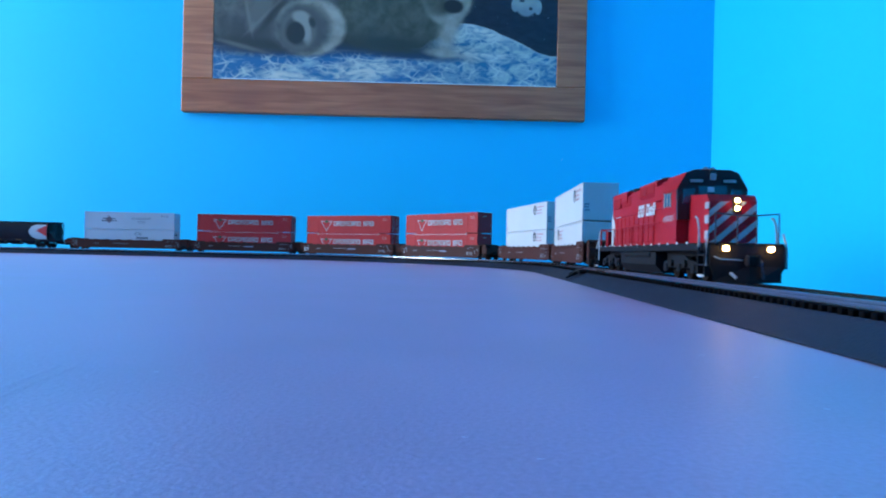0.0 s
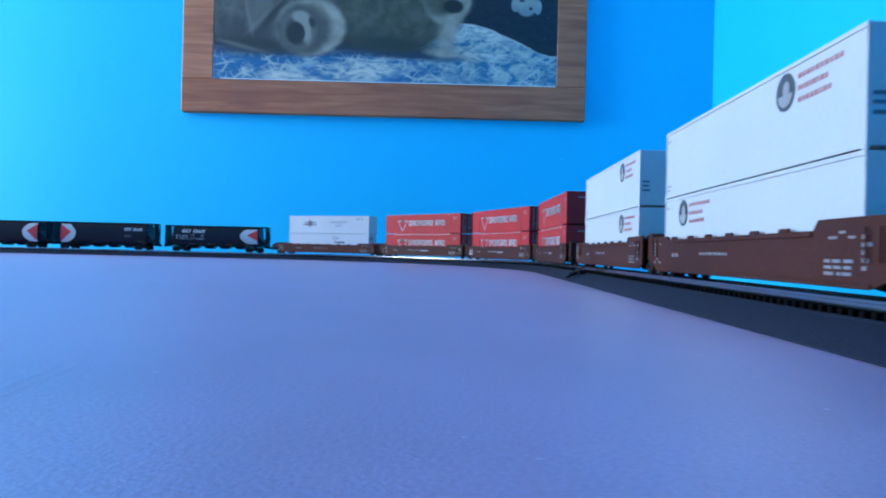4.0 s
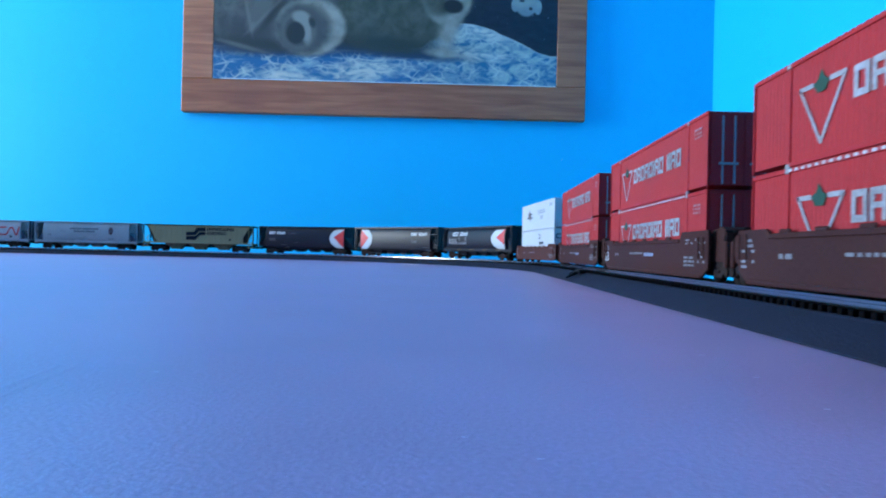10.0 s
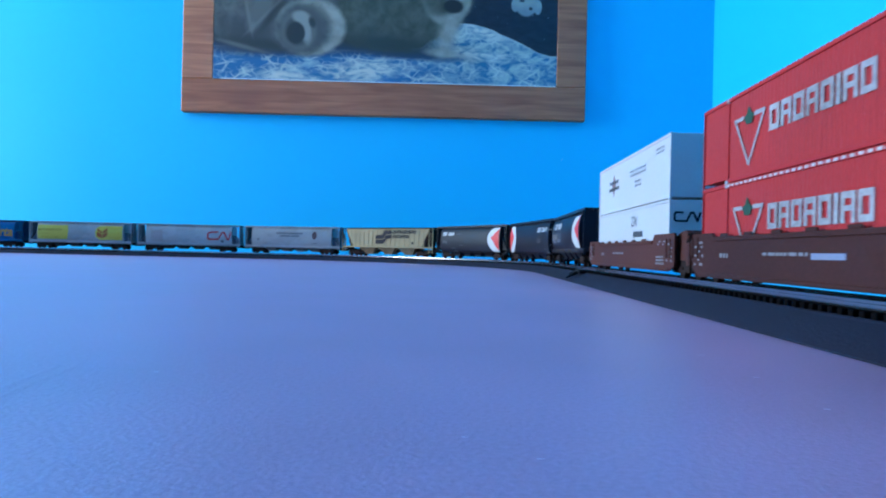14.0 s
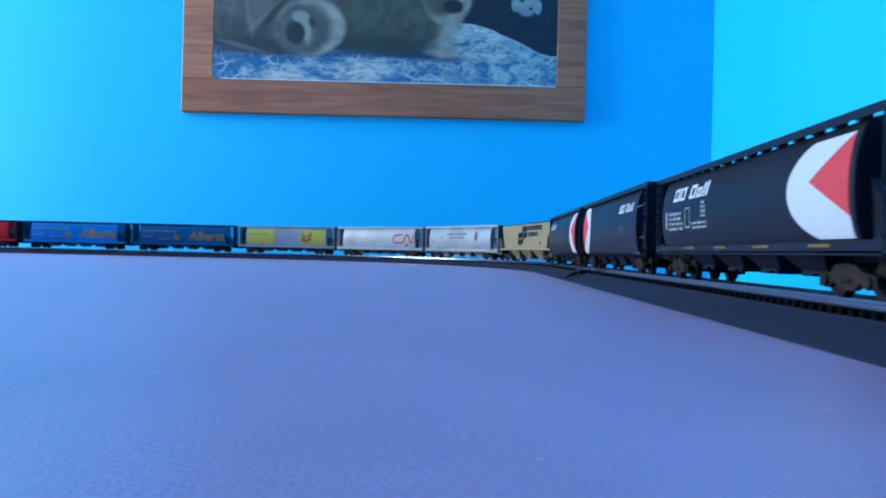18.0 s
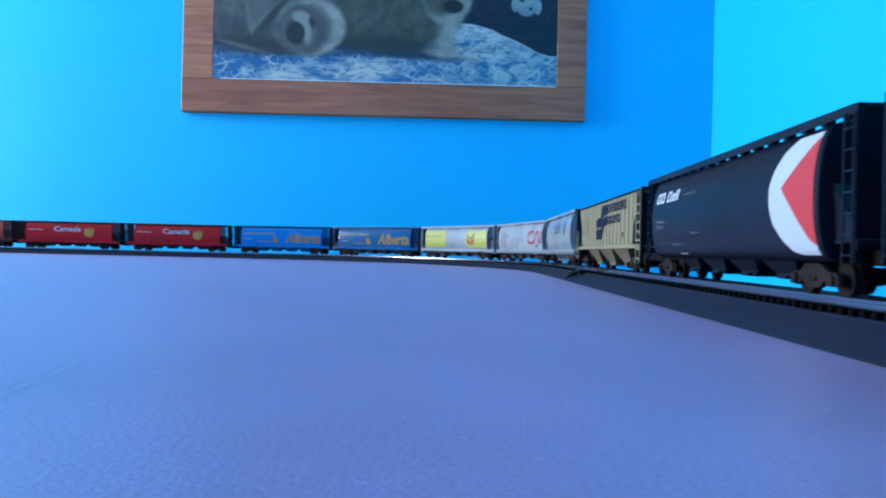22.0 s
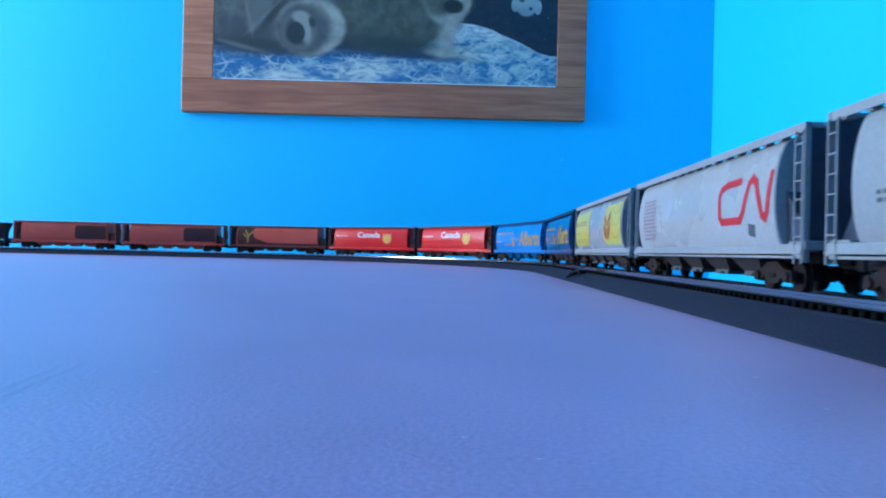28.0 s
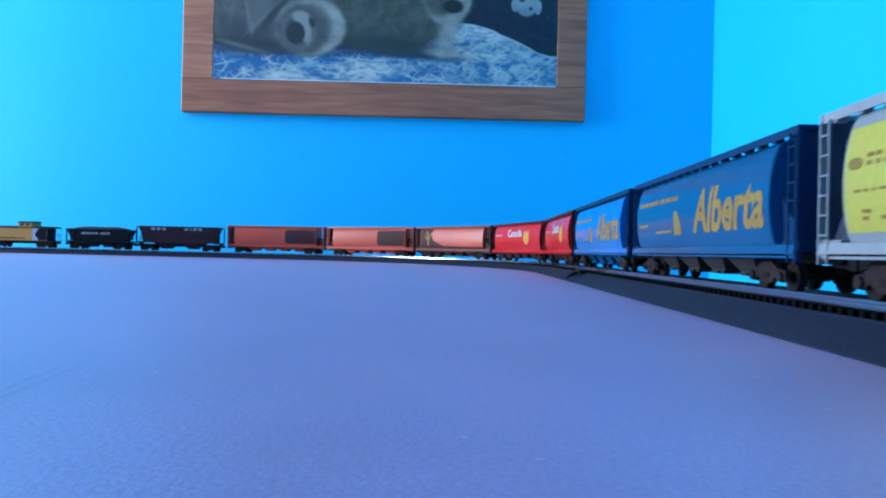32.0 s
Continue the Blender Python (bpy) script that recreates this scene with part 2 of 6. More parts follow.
def lay_line():
    p, h, s = START.copy(), radians(ALONG), 0.0
    for turn, run in ((TURN, STRAIGHT_B), (180 - TURN, STRAIGHT_A), (TURN, STRAIGHT_B), (180 - TURN, STRAIGHT_A)):
        a = radians(turn)
        SEGS.append((s, RAD * a, p.copy(), h, True))
        c = p + RAD * Vector((math.sin(h), -math.cos(h)))
        h -= a
        p = c - RAD * Vector((math.sin(h), -math.cos(h)))
        s += RAD * a
        SEGS.append((s, run, p.copy(), h, False))
        p = p + run * Vector((math.cos(h), math.sin(h)))
        s += run
    return s


LOOP = lay_line()


def line_at(s):
    """Place and heading on the centre line, s metres past the start of the first curve."""
    s %= LOOP
    for s0, run, p, h, bend in SEGS:
        if s <= s0 + run + 1e-9:
            d = s - s0
            if not bend:
                return p + d * Vector((math.cos(h), math.sin(h))), h
            c = p + RAD * Vector((math.sin(h), -math.cos(h)))
            h2 = h - d / RAD
            return c - RAD * Vector((math.sin(h2), -math.cos(h2))), h2
    return line_at(0.0)


def beside(s, lat):
    """A place lat metres to the inner side of the centre line."""
    p, h = line_at(s)
    return p + lat * Vector((math.sin(h), -math.cos(h)))


def sweep(sections, closed_step=0.02):
    """A closed profile of (lat, z) swept round the loop."""
    n = int(LOOP / closed_step)
    k = len(sections)
    vs, fs = [], []
    for i in range(n):
        for lat, z in sections:
            q = beside(i * LOOP / n, lat)
            vs.append((q.x, q.y, z))
    for i in range(n):
        j = (i + 1) % n
        for a in range(k):
            b = (a + 1) % k
            fs.append((i * k + a, j * k + a, j * k + b, i * k + b))
    return Shape().add(vs, fs)


# ---------------------------------------------------------------- room
def room():
    turned = Matrix.Translation((WALL_X, WALL_Y, 0)) @ pose(0, 0, 0, 0, 0, ALONG)
    length = WALL_X - LEFT_X
    depth = WALL_Y - REAR_Y

    def slab(name, shape, mat, label):
        o = part(name, shape, mat)
        o.matrix_basis = turned
        return tagged(o, label, "wall" if "wall" in name else name, kind="structure")
    slab("wall_north", Shape().box(-length, 0, 0, 0.1, FLOOR_Z, CEIL_Z), WALL_BLUE, "bright blue painted plaster wall behind the layout")
    slab("wall_east", Shape().box(0, 0.1, -depth, 0.1, FLOOR_Z, CEIL_Z), WALL_BLUE, "bright blue painted plaster side wall")
    # unseen; stands near to throw blue bounce on the cars' ends
    slab("wall_south", Shape().box(-length, 0, -depth - 0.1, -depth, FLOOR_Z, CEIL_Z), WALL_BLUE, "unseen bright blue wall set close for bounced light")
    y0, y1 = WIN_Y - WIN_W / 2 - WALL_Y, WIN_Y + WIN_W / 2 - WALL_Y
    z0, z1 = WIN_Z - WIN_H / 2, WIN_Z + WIN_H / 2
    w = Shape()
    w.box(-length - 0.1, -length, -depth, y0, FLOOR_Z, CEIL_Z).box(-length - 0.1, -length, y1, 0.1, FLOOR_Z, CEIL_Z)
    w.box(-length - 0.1, -length, y0, y1, FLOOR_Z, z0).box(-length - 0.1, -length, y0, y1, z1, CEIL_Z)
    slab("wall_west", w, WALL_DIM, "unseen dull blue wall with a window")
    win = slab("window_1", Shape().box(-length - 0.09, -length - 0.05, y0, y0 + 0.05, z0, z1).box(-length - 0.09, -length - 0.05, y1 - 0.05, y1, z0, z1)
               .box(-length - 0.09, -length - 0.05, y0, y1, z1 - 0.05, z1).box(-length - 0.09, -length - 0.05, y0, y1, z0, z0 + 0.05), WHITE_TRIM, "white window frame")
    win["category"] = "window"
    slab("floor", Shape().box(-length, 0, -depth, 0, FLOOR_Z - 0.05, FLOOR_Z), FLOOR, "brown wooden floor")
    slab("ceiling", Shape().box(-length, 0, -depth, 0, CEIL_Z, CEIL_Z + 0.05), CEIL, "plain white ceiling")


room()


# ---------------------------------------------------------------- layout board and track
def layout_board():
    root = tagged(new("layout_board"), "large flat lavender-blue painted board carrying the model railway", "board")
    n = 160
    ring = [beside(i * LOOP / n, -0.050) for i in range(n)]
    part("top", Shape().prism([(p.x, p.y) for p in ring], -0.018, 0.0, "z"), BOARD, root)
    for x, y in ((-1.45, 1.15), (0.0, 1.15), (-1.45, -0.75), (0.0, -0.75)):
        part("leg", Shape().box(x - 0.035, x + 0.035, y - 0.035, y + 0.035, FLOOR_Z, -0.018, 0.004), FLOOR, root)
    for x0, y0, x1, y1, w in ((-0.0618, 0.096, -0.0655, 0.126, 0.0010), (-0.0650, 0.1005, -0.0682, 0.123, 0.0009)):
        part("paint_ridge", Shape().add([(x0 - w, y0, 0.00002), (x0, y0, 0.00005), (x0 + w, y0, 0.00002), (x1 - w, y1, 0.00002), (x1, y1, 0.00005), (x1 + w, y1, 0.00002)],
                                        [(0, 1, 4, 3), (1, 2, 5, 4), (0, 2, 1), (3, 4, 5), (0, 3, 5, 2)]), BOARD, root)
    return root


layout_board()


def railway_track():
    root = tagged(new("railway_track"), "model railway track, steel rails on black ties and dark roadbed", "track")
    h = RAIL_Z
    part("roadbed", sweep([(0.0302, 0.0002), (0.0298, 0.0006), (0.0158, h - 0.0050), (0.0150, h - 0.0044), (-0.0150, h - 0.0044), (-0.0158, h - 0.0050), (-0.0298, 0.0006), (-0.0302, 0.0002)]), ROADBED, root, "dark grey sloping roadbed")
    for lat, name in ((0.0087, "inner_rail"), (-0.0087, "outer_rail")):
        prof = [(lat + a, h + b) for a, b in ((0.0005, 0), (0.0005, -0.0008), (0.0002, -0.0010), (0.0002, -0.0021), (0.0011, -0.0024), (0.0011, -0.0028),
                                              (-0.0011, -0.0028), (-0.0011, -0.0024), (-0.0002, -0.0021), (-0.0002, -0.0010), (-0.0005, -0.0008), (-0.0005, 0))]
        part(name, sweep(prof, 0.012), RAIL, root, "bright metal rail")
    return root


TRACK = railway_track()


def ties():
    """Single ties along the near stretch, the others in one mesh."""
    one = Shape().box(-0.0012, 0.0012, -0.0136, 0.0136, -0.0020, 0.0013, 0.0003).mesh("tie")
    one.materials.append(TIE)
    rest = Shape()
    gap = 0.0052
    n = int(LOOP / gap)
    for i in range(n):
        s = i * LOOP / n
        p, h = line_at(s)
        z = RAIL_Z - 0.0038
        if 0.2 < s < 0.2 + 300 * gap:
            o = new("tie", one)
            o.parent = TRACK
            o.matrix_basis = Matrix.Translation((p.x, p.y, z)) @ pose(0, 0, 0, 0, 0, math.degrees(h))
        else:
            c, q = math.cos(h), math.sin(h)
            vs = [(p.x + a * c - b * q, p.y + a * q + b * c, z + e) for e in (-0.0020, 0.0013) for b in (-0.0136, 0.0136) for a in (-0.0012, 0.0012)]
            rest.add(vs, [(0, 2, 3, 1), (4, 5, 7, 6), (0, 1, 5, 4), (2, 6, 7, 3), (0, 4, 6, 2), (1, 3, 7, 5)])
    tagged(part("far_ties", rest, TIE, TRACK), kind="stuff")


def power_clip():
    """The feeder plug on the roadbed's inner shoulder, with its short wire."""
    s = 1.10
    p, h = line_at(s)
    root = tagged(new("feeder_plug"), "small black plastic feeder plug with wire on the roadbed", "plug")
    root.matrix_basis = Matrix.Translation((p.x, p.y, 0.0012)) @ pose(0, 0, 0, 0, 0, math.degrees(h))
    part("plug", mm().box(-10, 10, -21, -15.5, 5.6, 8.6, 0.6).box(-17, -10, -20, -17, 6.2, 7.6, 0.4), BLACK, root)
    part("tongue", mm().add([(-3, -20, 8.2), (4, -20, 8.2), (3, -20, 5.2), (-2.4, -20, 5.2), (3.5, -30.5, 2.3), (6.0, -30.5, 2.3), (6.0, -30.5, 0.9), (3.5, -30.5, 0.9)],
                            [(0, 1, 2, 3), (4, 5, 6, 7), (0, 1, 5, 4), (1, 2, 6, 5), (2, 3, 7, 6), (3, 0, 4, 7)]), BLACK, root, "tapering black release tongue")
    part("wire", mm().rod([(-16, -19, 6.9), (-21, -21, 5.6), (-24, -23.5, 3.8)], 0.8), BLACK, root)


power_clip()


# ---------------------------------------------------------------- framed picture
def picture():
    root = tagged(new("framed_picture"), "wide wooden framed poster of two seals on ice under dark space", "picture")
    root.matrix_basis = Matrix.Translation((-0.6995, WALL_Y - 0.0102, 0.3763)) @ pose(0, 0, 0, 0, 0, ALONG)
    W, H, B, D = 1.067, 0.79, 0.0815, 0.022
    BB, BR = 0.0880, 0.0785
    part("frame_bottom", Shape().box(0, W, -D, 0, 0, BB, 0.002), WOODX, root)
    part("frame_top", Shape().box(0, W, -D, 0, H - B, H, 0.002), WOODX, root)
    part("frame_side", Shape().box(0, B, -D, 0, BB, H - B, 0.002), WOODLIT, root)
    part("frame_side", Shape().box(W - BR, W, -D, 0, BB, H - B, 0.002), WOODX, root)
    part("mount_edge", Shape().box(B + 0.02, W - BR - 0.002, -0.0224, -0.0216, BB, BB + 0.0018), WHITE_TRIM, root, "thin white border along the print's lower edge")
    part("backing", Shape().box(B, W - BR, -0.020, 0, BB, H - B), paint("poster_space", (0.006, 0.010, 0.035), 0.5, grain=300, vary=0.3), root, "dark navy printed sky")
    part("print", Shape().box(B, W - BR, -0.0214, -0.0204, BB, H - B), seal_print(B, BB), root, "printed poster of two grey seals on blue ice")


def seal_print(x_off, z_off):
    """The poster's picture: soft layered spots of colour on the flat sheet, in steps of 0.725 mm from its lower left corner."""
    m = bpy.data.materials.new("seal_poster_print")
    m.use_nodes = True
    t = m.node_tree
    L = t.links.new
    b = t.nodes["Principled BSDF"]
    b.inputs["Roughness"].default_value = 0.42
    co = t.nodes.new("ShaderNodeTexCoord")
    mp = t.nodes.new("ShaderNodeMapping")
    k = 1 / 0.000725
    mp.inputs["Location"].default_value = (-x_off * k, 0, -z_off * k)
    mp.inputs["Scale"].default_value = (k, 0, k)
    L(co.outputs["Object"], mp.inputs[0])

    def noise_of(scale, detail, dist=0.0, stretch=(1, 1, 1)):
        q = t.nodes.new("ShaderNodeMapping")
        q.inputs["Scale"].default_value = stretch
        n = t.nodes.new("ShaderNodeTexNoise")
        n.inputs["Scale"].default_value, n.inputs["Detail"].default_value, n.inputs["Distortion"].default_value = scale, detail, dist
        L(mp.outputs[0], q.inputs[0])
        L(q.outputs[0], n.inputs["Vector"])
        return n.outputs[0]

    fur = noise_of(0.03, 3)

    def math_node(op, a, c, clamp=False):
        n = t.nodes.new("ShaderNodeMath")
        n.operation, n.use_clamp = op, clamp
        for i, v in ((0, a), (1, c)):
            if isinstance(v, (int, float)):
                n.inputs[i].default_value = v
            else:
                L(v, n.inputs[i])
        return n.outputs[0]

    def spot(cx, cz, rx, rz, soft, tilt=0.0, rough=0.035):
        q = t.nodes.new("ShaderNodeMapping")
        q.vector_type = "TEXTURE"
        q.inputs["Location"].default_value = (cx, 0, cz)
        q.inputs["Rotation"].default_value = (0, radians(tilt), 0)
        q.inputs["Scale"].default_value = (rx, 1, rz)
        L(mp.outputs[0], q.inputs[0])
        v = t.nodes.new("ShaderNodeVectorMath")
        v.operation = "LENGTH"
        L(q.outputs[0], v.inputs[0])
        d = math_node("ADD", v.outputs["Value"], math_node("MULTIPLY", math_node("SUBTRACT", fur, 0.5), rough * 4))
        r = t.nodes.new("ShaderNodeMapRange")
        r.interpolation_type = "SMOOTHSTEP"
        r.inputs["From Min"].default_value, r.inputs["From Max"].default_value = 1 + soft, 1 - soft
        L(d, r.inputs["Value"])
        return r.outputs[0]

    def two_tone(c0, c1, fac, lo, hi):
        r = t.nodes.new("ShaderNodeValToRGB")
        r.color_ramp.elements[0].position, r.color_ramp.elements[0].color = lo, rgb(c0)
        r.color_ramp.elements[1].position, r.color_ramp.elements[1].color = hi, rgb(c1)
        L(fac, r.inputs[0])
        return r.outputs[0]

    def over(base, top, mask):
        n = t.nodes.new("ShaderNodeMix")
        n.data_type = "RGBA"
        L(mask, n.inputs[0])
        for i, c in ((6, base), (7, top)):
            if isinstance(c, tuple):
                n.inputs[i].default_value = rgb(c)
            else:
                L(c, n.inputs[i])
        return n.outputs[2]

    streak = noise_of(0.035, 9, 0.4, (0.6, 1, 1.5))
    grain = noise_of(0.022, 3, 0.3)
    pic = two_tone((0.005, 0.010, 0.030), (0.016, 0.024, 0.055), streak, 0.4, 0.7)
    stars = t.nodes.new("ShaderNodeMapRange")
    stars.inputs["From Min"].default_value, stars.inputs["From Max"].default_value = 0.74, 0.80
    L(noise_of(0.09, 1), stars.inputs["Value"])
    pic = over(pic, (0.25, 0.33, 0.5), stars.outputs[0])
    # the ice and its horizon
    sep = t.nodes.new("ShaderNodeSeparateXYZ")
    L(mp.outputs[0], sep.inputs[0])
    hill = t.nodes.new("ShaderNodeValToRGB")
    hill.color_ramp.interpolation = "B_SPLINE"
    pts = [(0, 125), (500, 118), (760, 120), (825, 214), (880, 228), (930, 226), (985, 216), (1040, 195), (1130, 152), (1190, 120), (1240, 112)]
    for i, (x, z) in enumerate(pts):
        e = hill.color_ramp.elements[i] if i < 2 else hill.color_ramp.elements.new(x / 1240)
        e.position, e.color = x / 1240, (z / 300, z / 300, z / 300, 1)
    L(math_node("DIVIDE", sep.outputs[0], 1240), hill.inputs[0])
    above = math_node("SUBTRACT", math_node("MULTIPLY", hill.outputs[0], 300), sep.outputs[2])
    edge = math_node("DIVIDE", math_node("ADD", above, math_node("MULTIPLY", math_node("SUBTRACT", fur, 0.5), 8)), 4, True)
    ice = two_tone((0.016, 0.17, 0.44), (0.42, 0.62, 0.74), noise_of(0.020, 4, 1.5, (0.7, 1, 1.3)), 0.50, 0.74)
    cyan = two_tone((0.02, 0.20, 0.44), (0.46, 0.62, 0.68), noise_of(0.022, 4, 1.3, (0.8, 1, 1.3)), 0.40, 0.66)
    white = two_tone((0.05, 0.25, 0.48), (0.72, 0.78, 0.80), noise_of(0.025, 4, 1.0, (0.6, 1, 1.8)), 0.36, 0.60)
    ice = over(ice, cyan, spot(1010, 110, 270, 110, 0.6, 12, 0.12))
    ice = over(ice, white, spot(540, 42, 150, 34, 0.6, -6, 0.2))
    ice = over(ice, white, spot(285, 12, 130, 16, 0.6, 6, 0.2))
    ice = over(ice, white, spot(930, 112, 130, 18, 0.6, 6, 0.2))
    ice = over(ice, white, spot(985, 196, 90, 22, 0.6, 26, 0.2))
    # broken crests: cell borders bent by noise, faded in and out by a second noise
    for scale_, wide_, bend_, strong, seed in ((0.0145, 0.085, 15.0, 0.75, 3.0), (0.027, 0.11, 10.0, 0.55, 40.0)):
        warp = t.nodes.new("ShaderNodeTexNoise")
        warp.inputs["Scale"].default_value, warp.inputs["Detail"].default_value = 0.03, 3
        shove = t.nodes.new("ShaderNodeVectorMath")
        shove.operation = "MULTIPLY_ADD"
        shove.inputs[1].default_value = (bend_, 0, bend_)
        L(mp.outputs[0], warp.inputs["Vector"])
        L(warp.outputs["Color"], shove.inputs[0])
        L(mp.outputs[0], shove.inputs[2])
        lean = t.nodes.new("ShaderNodeMapping")
        lean.inputs["Location"].default_value = (seed, 0, seed)
        lean.inputs["Rotation"].default_value = (0, radians(22), 0)
        lean.inputs["Scale"].default_value = (0.85, 0, 1.5)
        L(shove.outputs[0], lean.inputs[0])
        cell = t.nodes.new("ShaderNodeTexVoronoi")
        cell.feature = "DISTANCE_TO_EDGE"
        cell.inputs["Scale"].default_value = scale_
        L(lean.outputs[0], cell.inputs["Vector"])
        line = t.nodes.new("ShaderNodeMapRange")
        line.interpolation_type = "SMOOTHSTEP"
        line.inputs["From Min"].default_value, line.inputs["From Max"].default_value = wide_, 0.0
        line.inputs["To Max"].default_value = strong
        L(cell.outputs["Distance"], line.inputs["Value"])
        fade = t.nodes.new("ShaderNodeMapRange")
        fade.inputs["From Min"].default_value, fade.inputs["From Max"].default_value = 0.40, 0.62
        L(noise_of(0.016, 2, 0.0, (1, 1, 1.3)), fade.inputs["Value"])
        ice = over(ice, (0.66, 0.78, 0.84), math_node("MULTIPLY", line.outputs[0], fade.outputs[0]))
    rim = math_node("MULTIPLY", math_node("SUBTRACT", 1.0, math_node("DIVIDE", above, 12.0, True), True), 0.6)
    ice = over(ice, (0.62, 0.72, 0.78), rim)
    pic = over(pic, ice, edge)
    pic = over(pic, (0.01, 0.045, 0.15), spot(230, 116, 300, 26, 0.6, 0, 0.05))
    pic = over(pic, (0.012, 0.05, 0.15), spot(690, 110, 220, 20, 0.6, 4, 0.05))
    grey = two_tone((0.080, 0.092, 0.098), (0.165, 0.180, 0.186), grain, 0.35, 0.65)
    green = two_tone((0.055, 0.072, 0.056), (0.110, 0.130, 0.108), grain, 0.35, 0.65)
    pale = two_tone((0.32, 0.34, 0.33), (0.46, 0.48, 0.47), grain, 0.35, 0.65)
    # large seal
    pic = over(pic, green, spot(640, 345, 300, 228, 0.06))
    pic = over(pic, (0.036, 0.048, 0.042), spot(640, 140, 210, 34, 0.8, 3))
    pic = over(pic, pale, spot(856, 196, 30, 88, 0.7, 16))
    pic = over(pic, pale, spot(838, 112, 56, 13, 0.7, 4))
    pic = over(pic, pale, spot(846, 318, 88, 100, 0.12))
    pic = over(pic, green, spot(828, 326, 82, 88, 0.35))
    pic = over(pic, pale, spot(866, 262, 52, 24, 0.6, -18))
    pic = over(pic, green, spot(846, 276, 50, 22, 0.7, -12))
    pic = over(pic, (0.40, 0.44, 0.44), spot(884, 312, 34, 14, 0.6, -10))
    pic = over(pic, (0.012, 0.014, 0.018), spot(869, 286, 36, 26, 0.22, 6))
    # small seal
    pic = over(pic, grey, spot(180, 340, 275, 232, 0.07))
    pic = over(pic, (0.060, 0.070, 0.078), spot(130, 170, 120, 60, 0.9))
    pic = over(pic, (0.040, 0.047, 0.053), spot(190, 128, 150, 20, 0.8, 6))
    pic = over(pic, (0.15, 0.165, 0.17), spot(100, 122, 85, 7, 0.8, 14))
    pic = over(pic, (0.145, 0.16, 0.168), spot(164, 250, 34, 76, 0.35, 26))
    pic = over(pic, (0.19, 0.205, 0.21), spot(124, 238, 6, 62, 0.8, -12))
    pic = over(pic, (0.19, 0.205, 0.21), spot(188, 236, 6, 76, 0.8, 46))
    pic = over(pic, (0.21, 0.225, 0.23), spot(140, 192, 9, 16, 0.8, 10))
    pic = over(pic, (0.040, 0.047, 0.053), spot(222, 248, 15, 76, 0.6, 40))
    pic = over(pic, pale, spot(352, 196, 126, 103, 0.10))
    pic = over(pic, grey, spot(324, 190, 106, 94, 0.20))
    pic = over(pic, (0.085, 0.098, 0.106), spot(322, 190, 82, 82, 0.30))
    pic = over(pic, (0.17, 0.185, 0.19), spot(310, 184, 62, 68, 0.22))
    pic = over(pic, (0.075, 0.087, 0.095), spot(306, 182, 50, 56, 0.20))
    pic = over(pic, (0.34, 0.37, 0.38), spot(333, 190, 20, 52, 0.35, -10))
    pic = over(pic, (0.34, 0.37, 0.38), spot(316, 232, 32, 22, 0.35, 12))
    pic = over(pic, (0.030, 0.036, 0.046), spot(298, 174, 34, 40, 0.14))
    pic = over(pic, (0.040, 0.047, 0.053), spot(357, 214, 12, 20, 0.5, -20))
    # pale shape in the sky
    hull = two_tone((0.22, 0.31, 0.40), (0.34, 0.44, 0.50), noise_of(0.012, 2), 0.4, 0.6)
    for cx, cz, rx, rz in ((1136, 306, 42, 50), (1096, 296, 15, 25), (1178, 290, 14, 27)):
        pic = over(pic, hull, spot(cx, cz, rx, rz, 0.10, 0, 0.02))
    pic = over(pic, (0.02, 0.03, 0.05), spot(1152, 284, 7, 6, 0.3))
    pic = over(pic, (0.02, 0.03, 0.05), spot(1120, 312, 10, 5, 0.3))
    # whole print tinted a little darker and warmer to offset the walls' blue bounce
    toned = t.nodes.new("ShaderNodeMix")
    toned.data_type, toned.blend_type = "RGBA", "MULTIPLY"
    toned.inputs[0].default_value = 1.0
    toned.inputs[7].default_value = (0.82, 0.72, 0.60, 1)
    L(pic, toned.inputs[6])
    L(toned.outputs[2], b.inputs["Base Color"])
    return m


def small_marks():
    """Dust flecks and paint chips on the board, a pale spot on the wall."""
    fleck = paint("pale_fleck", (0.48, 0.47, 0.62), 0.6)
    rnd = random.Random(8)
    spots = [(0.0592, 0.1548, 0.0011), (0.0573, 0.1015, 0.0008), (0.0586, 0.1274, 0.0007), (0.0109, 0.0735, 0.0004), (-0.0490, 0.1187, 0.0006), (0.003, 0.0815, 0.0004), (-0.085, 0.150, 0.0006)]
    for x, y, r in spots:
        ring = [(x + r * rnd.uniform(0.5, 1.3) * math.cos(a), y + 0.5 * r * rnd.uniform(0.5, 1.3) * math.sin(a)) for a in (2 * math.pi * i / 7 for i in range(7))]
        tagged(part("paint_fleck", Shape().prism(ring, 0.0, 0.00004, "z"), fleck), "tiny pale paint fleck on the board", "fleck")
    o = part("wall_chip", Shape().add([(-0.0015, 0.0009, -0.0022), (0.0006, 0.0009, -0.0030), (0.0019, 0.0009, 0.0014), (0.0004, 0.0009, 0.0032), (-0.0012, 0.0009, 0.0016), (0.0001, -0.0005, 0.0002)], [(0, 1, 5), (1, 2, 5), (2, 3, 5), (3, 4, 5), (4, 0, 5), (4, 3, 2, 1, 0)]), paint("bare_plaster", (0.75, 0.76, 0.76), 0.8))
    o.matrix_basis = Matrix.Translation((0.313, WALL_Y - 0.0032, 0.275))
    tagged(o, "tiny pale chip in the blue wall paint", "chip")


small_marks()
picture()


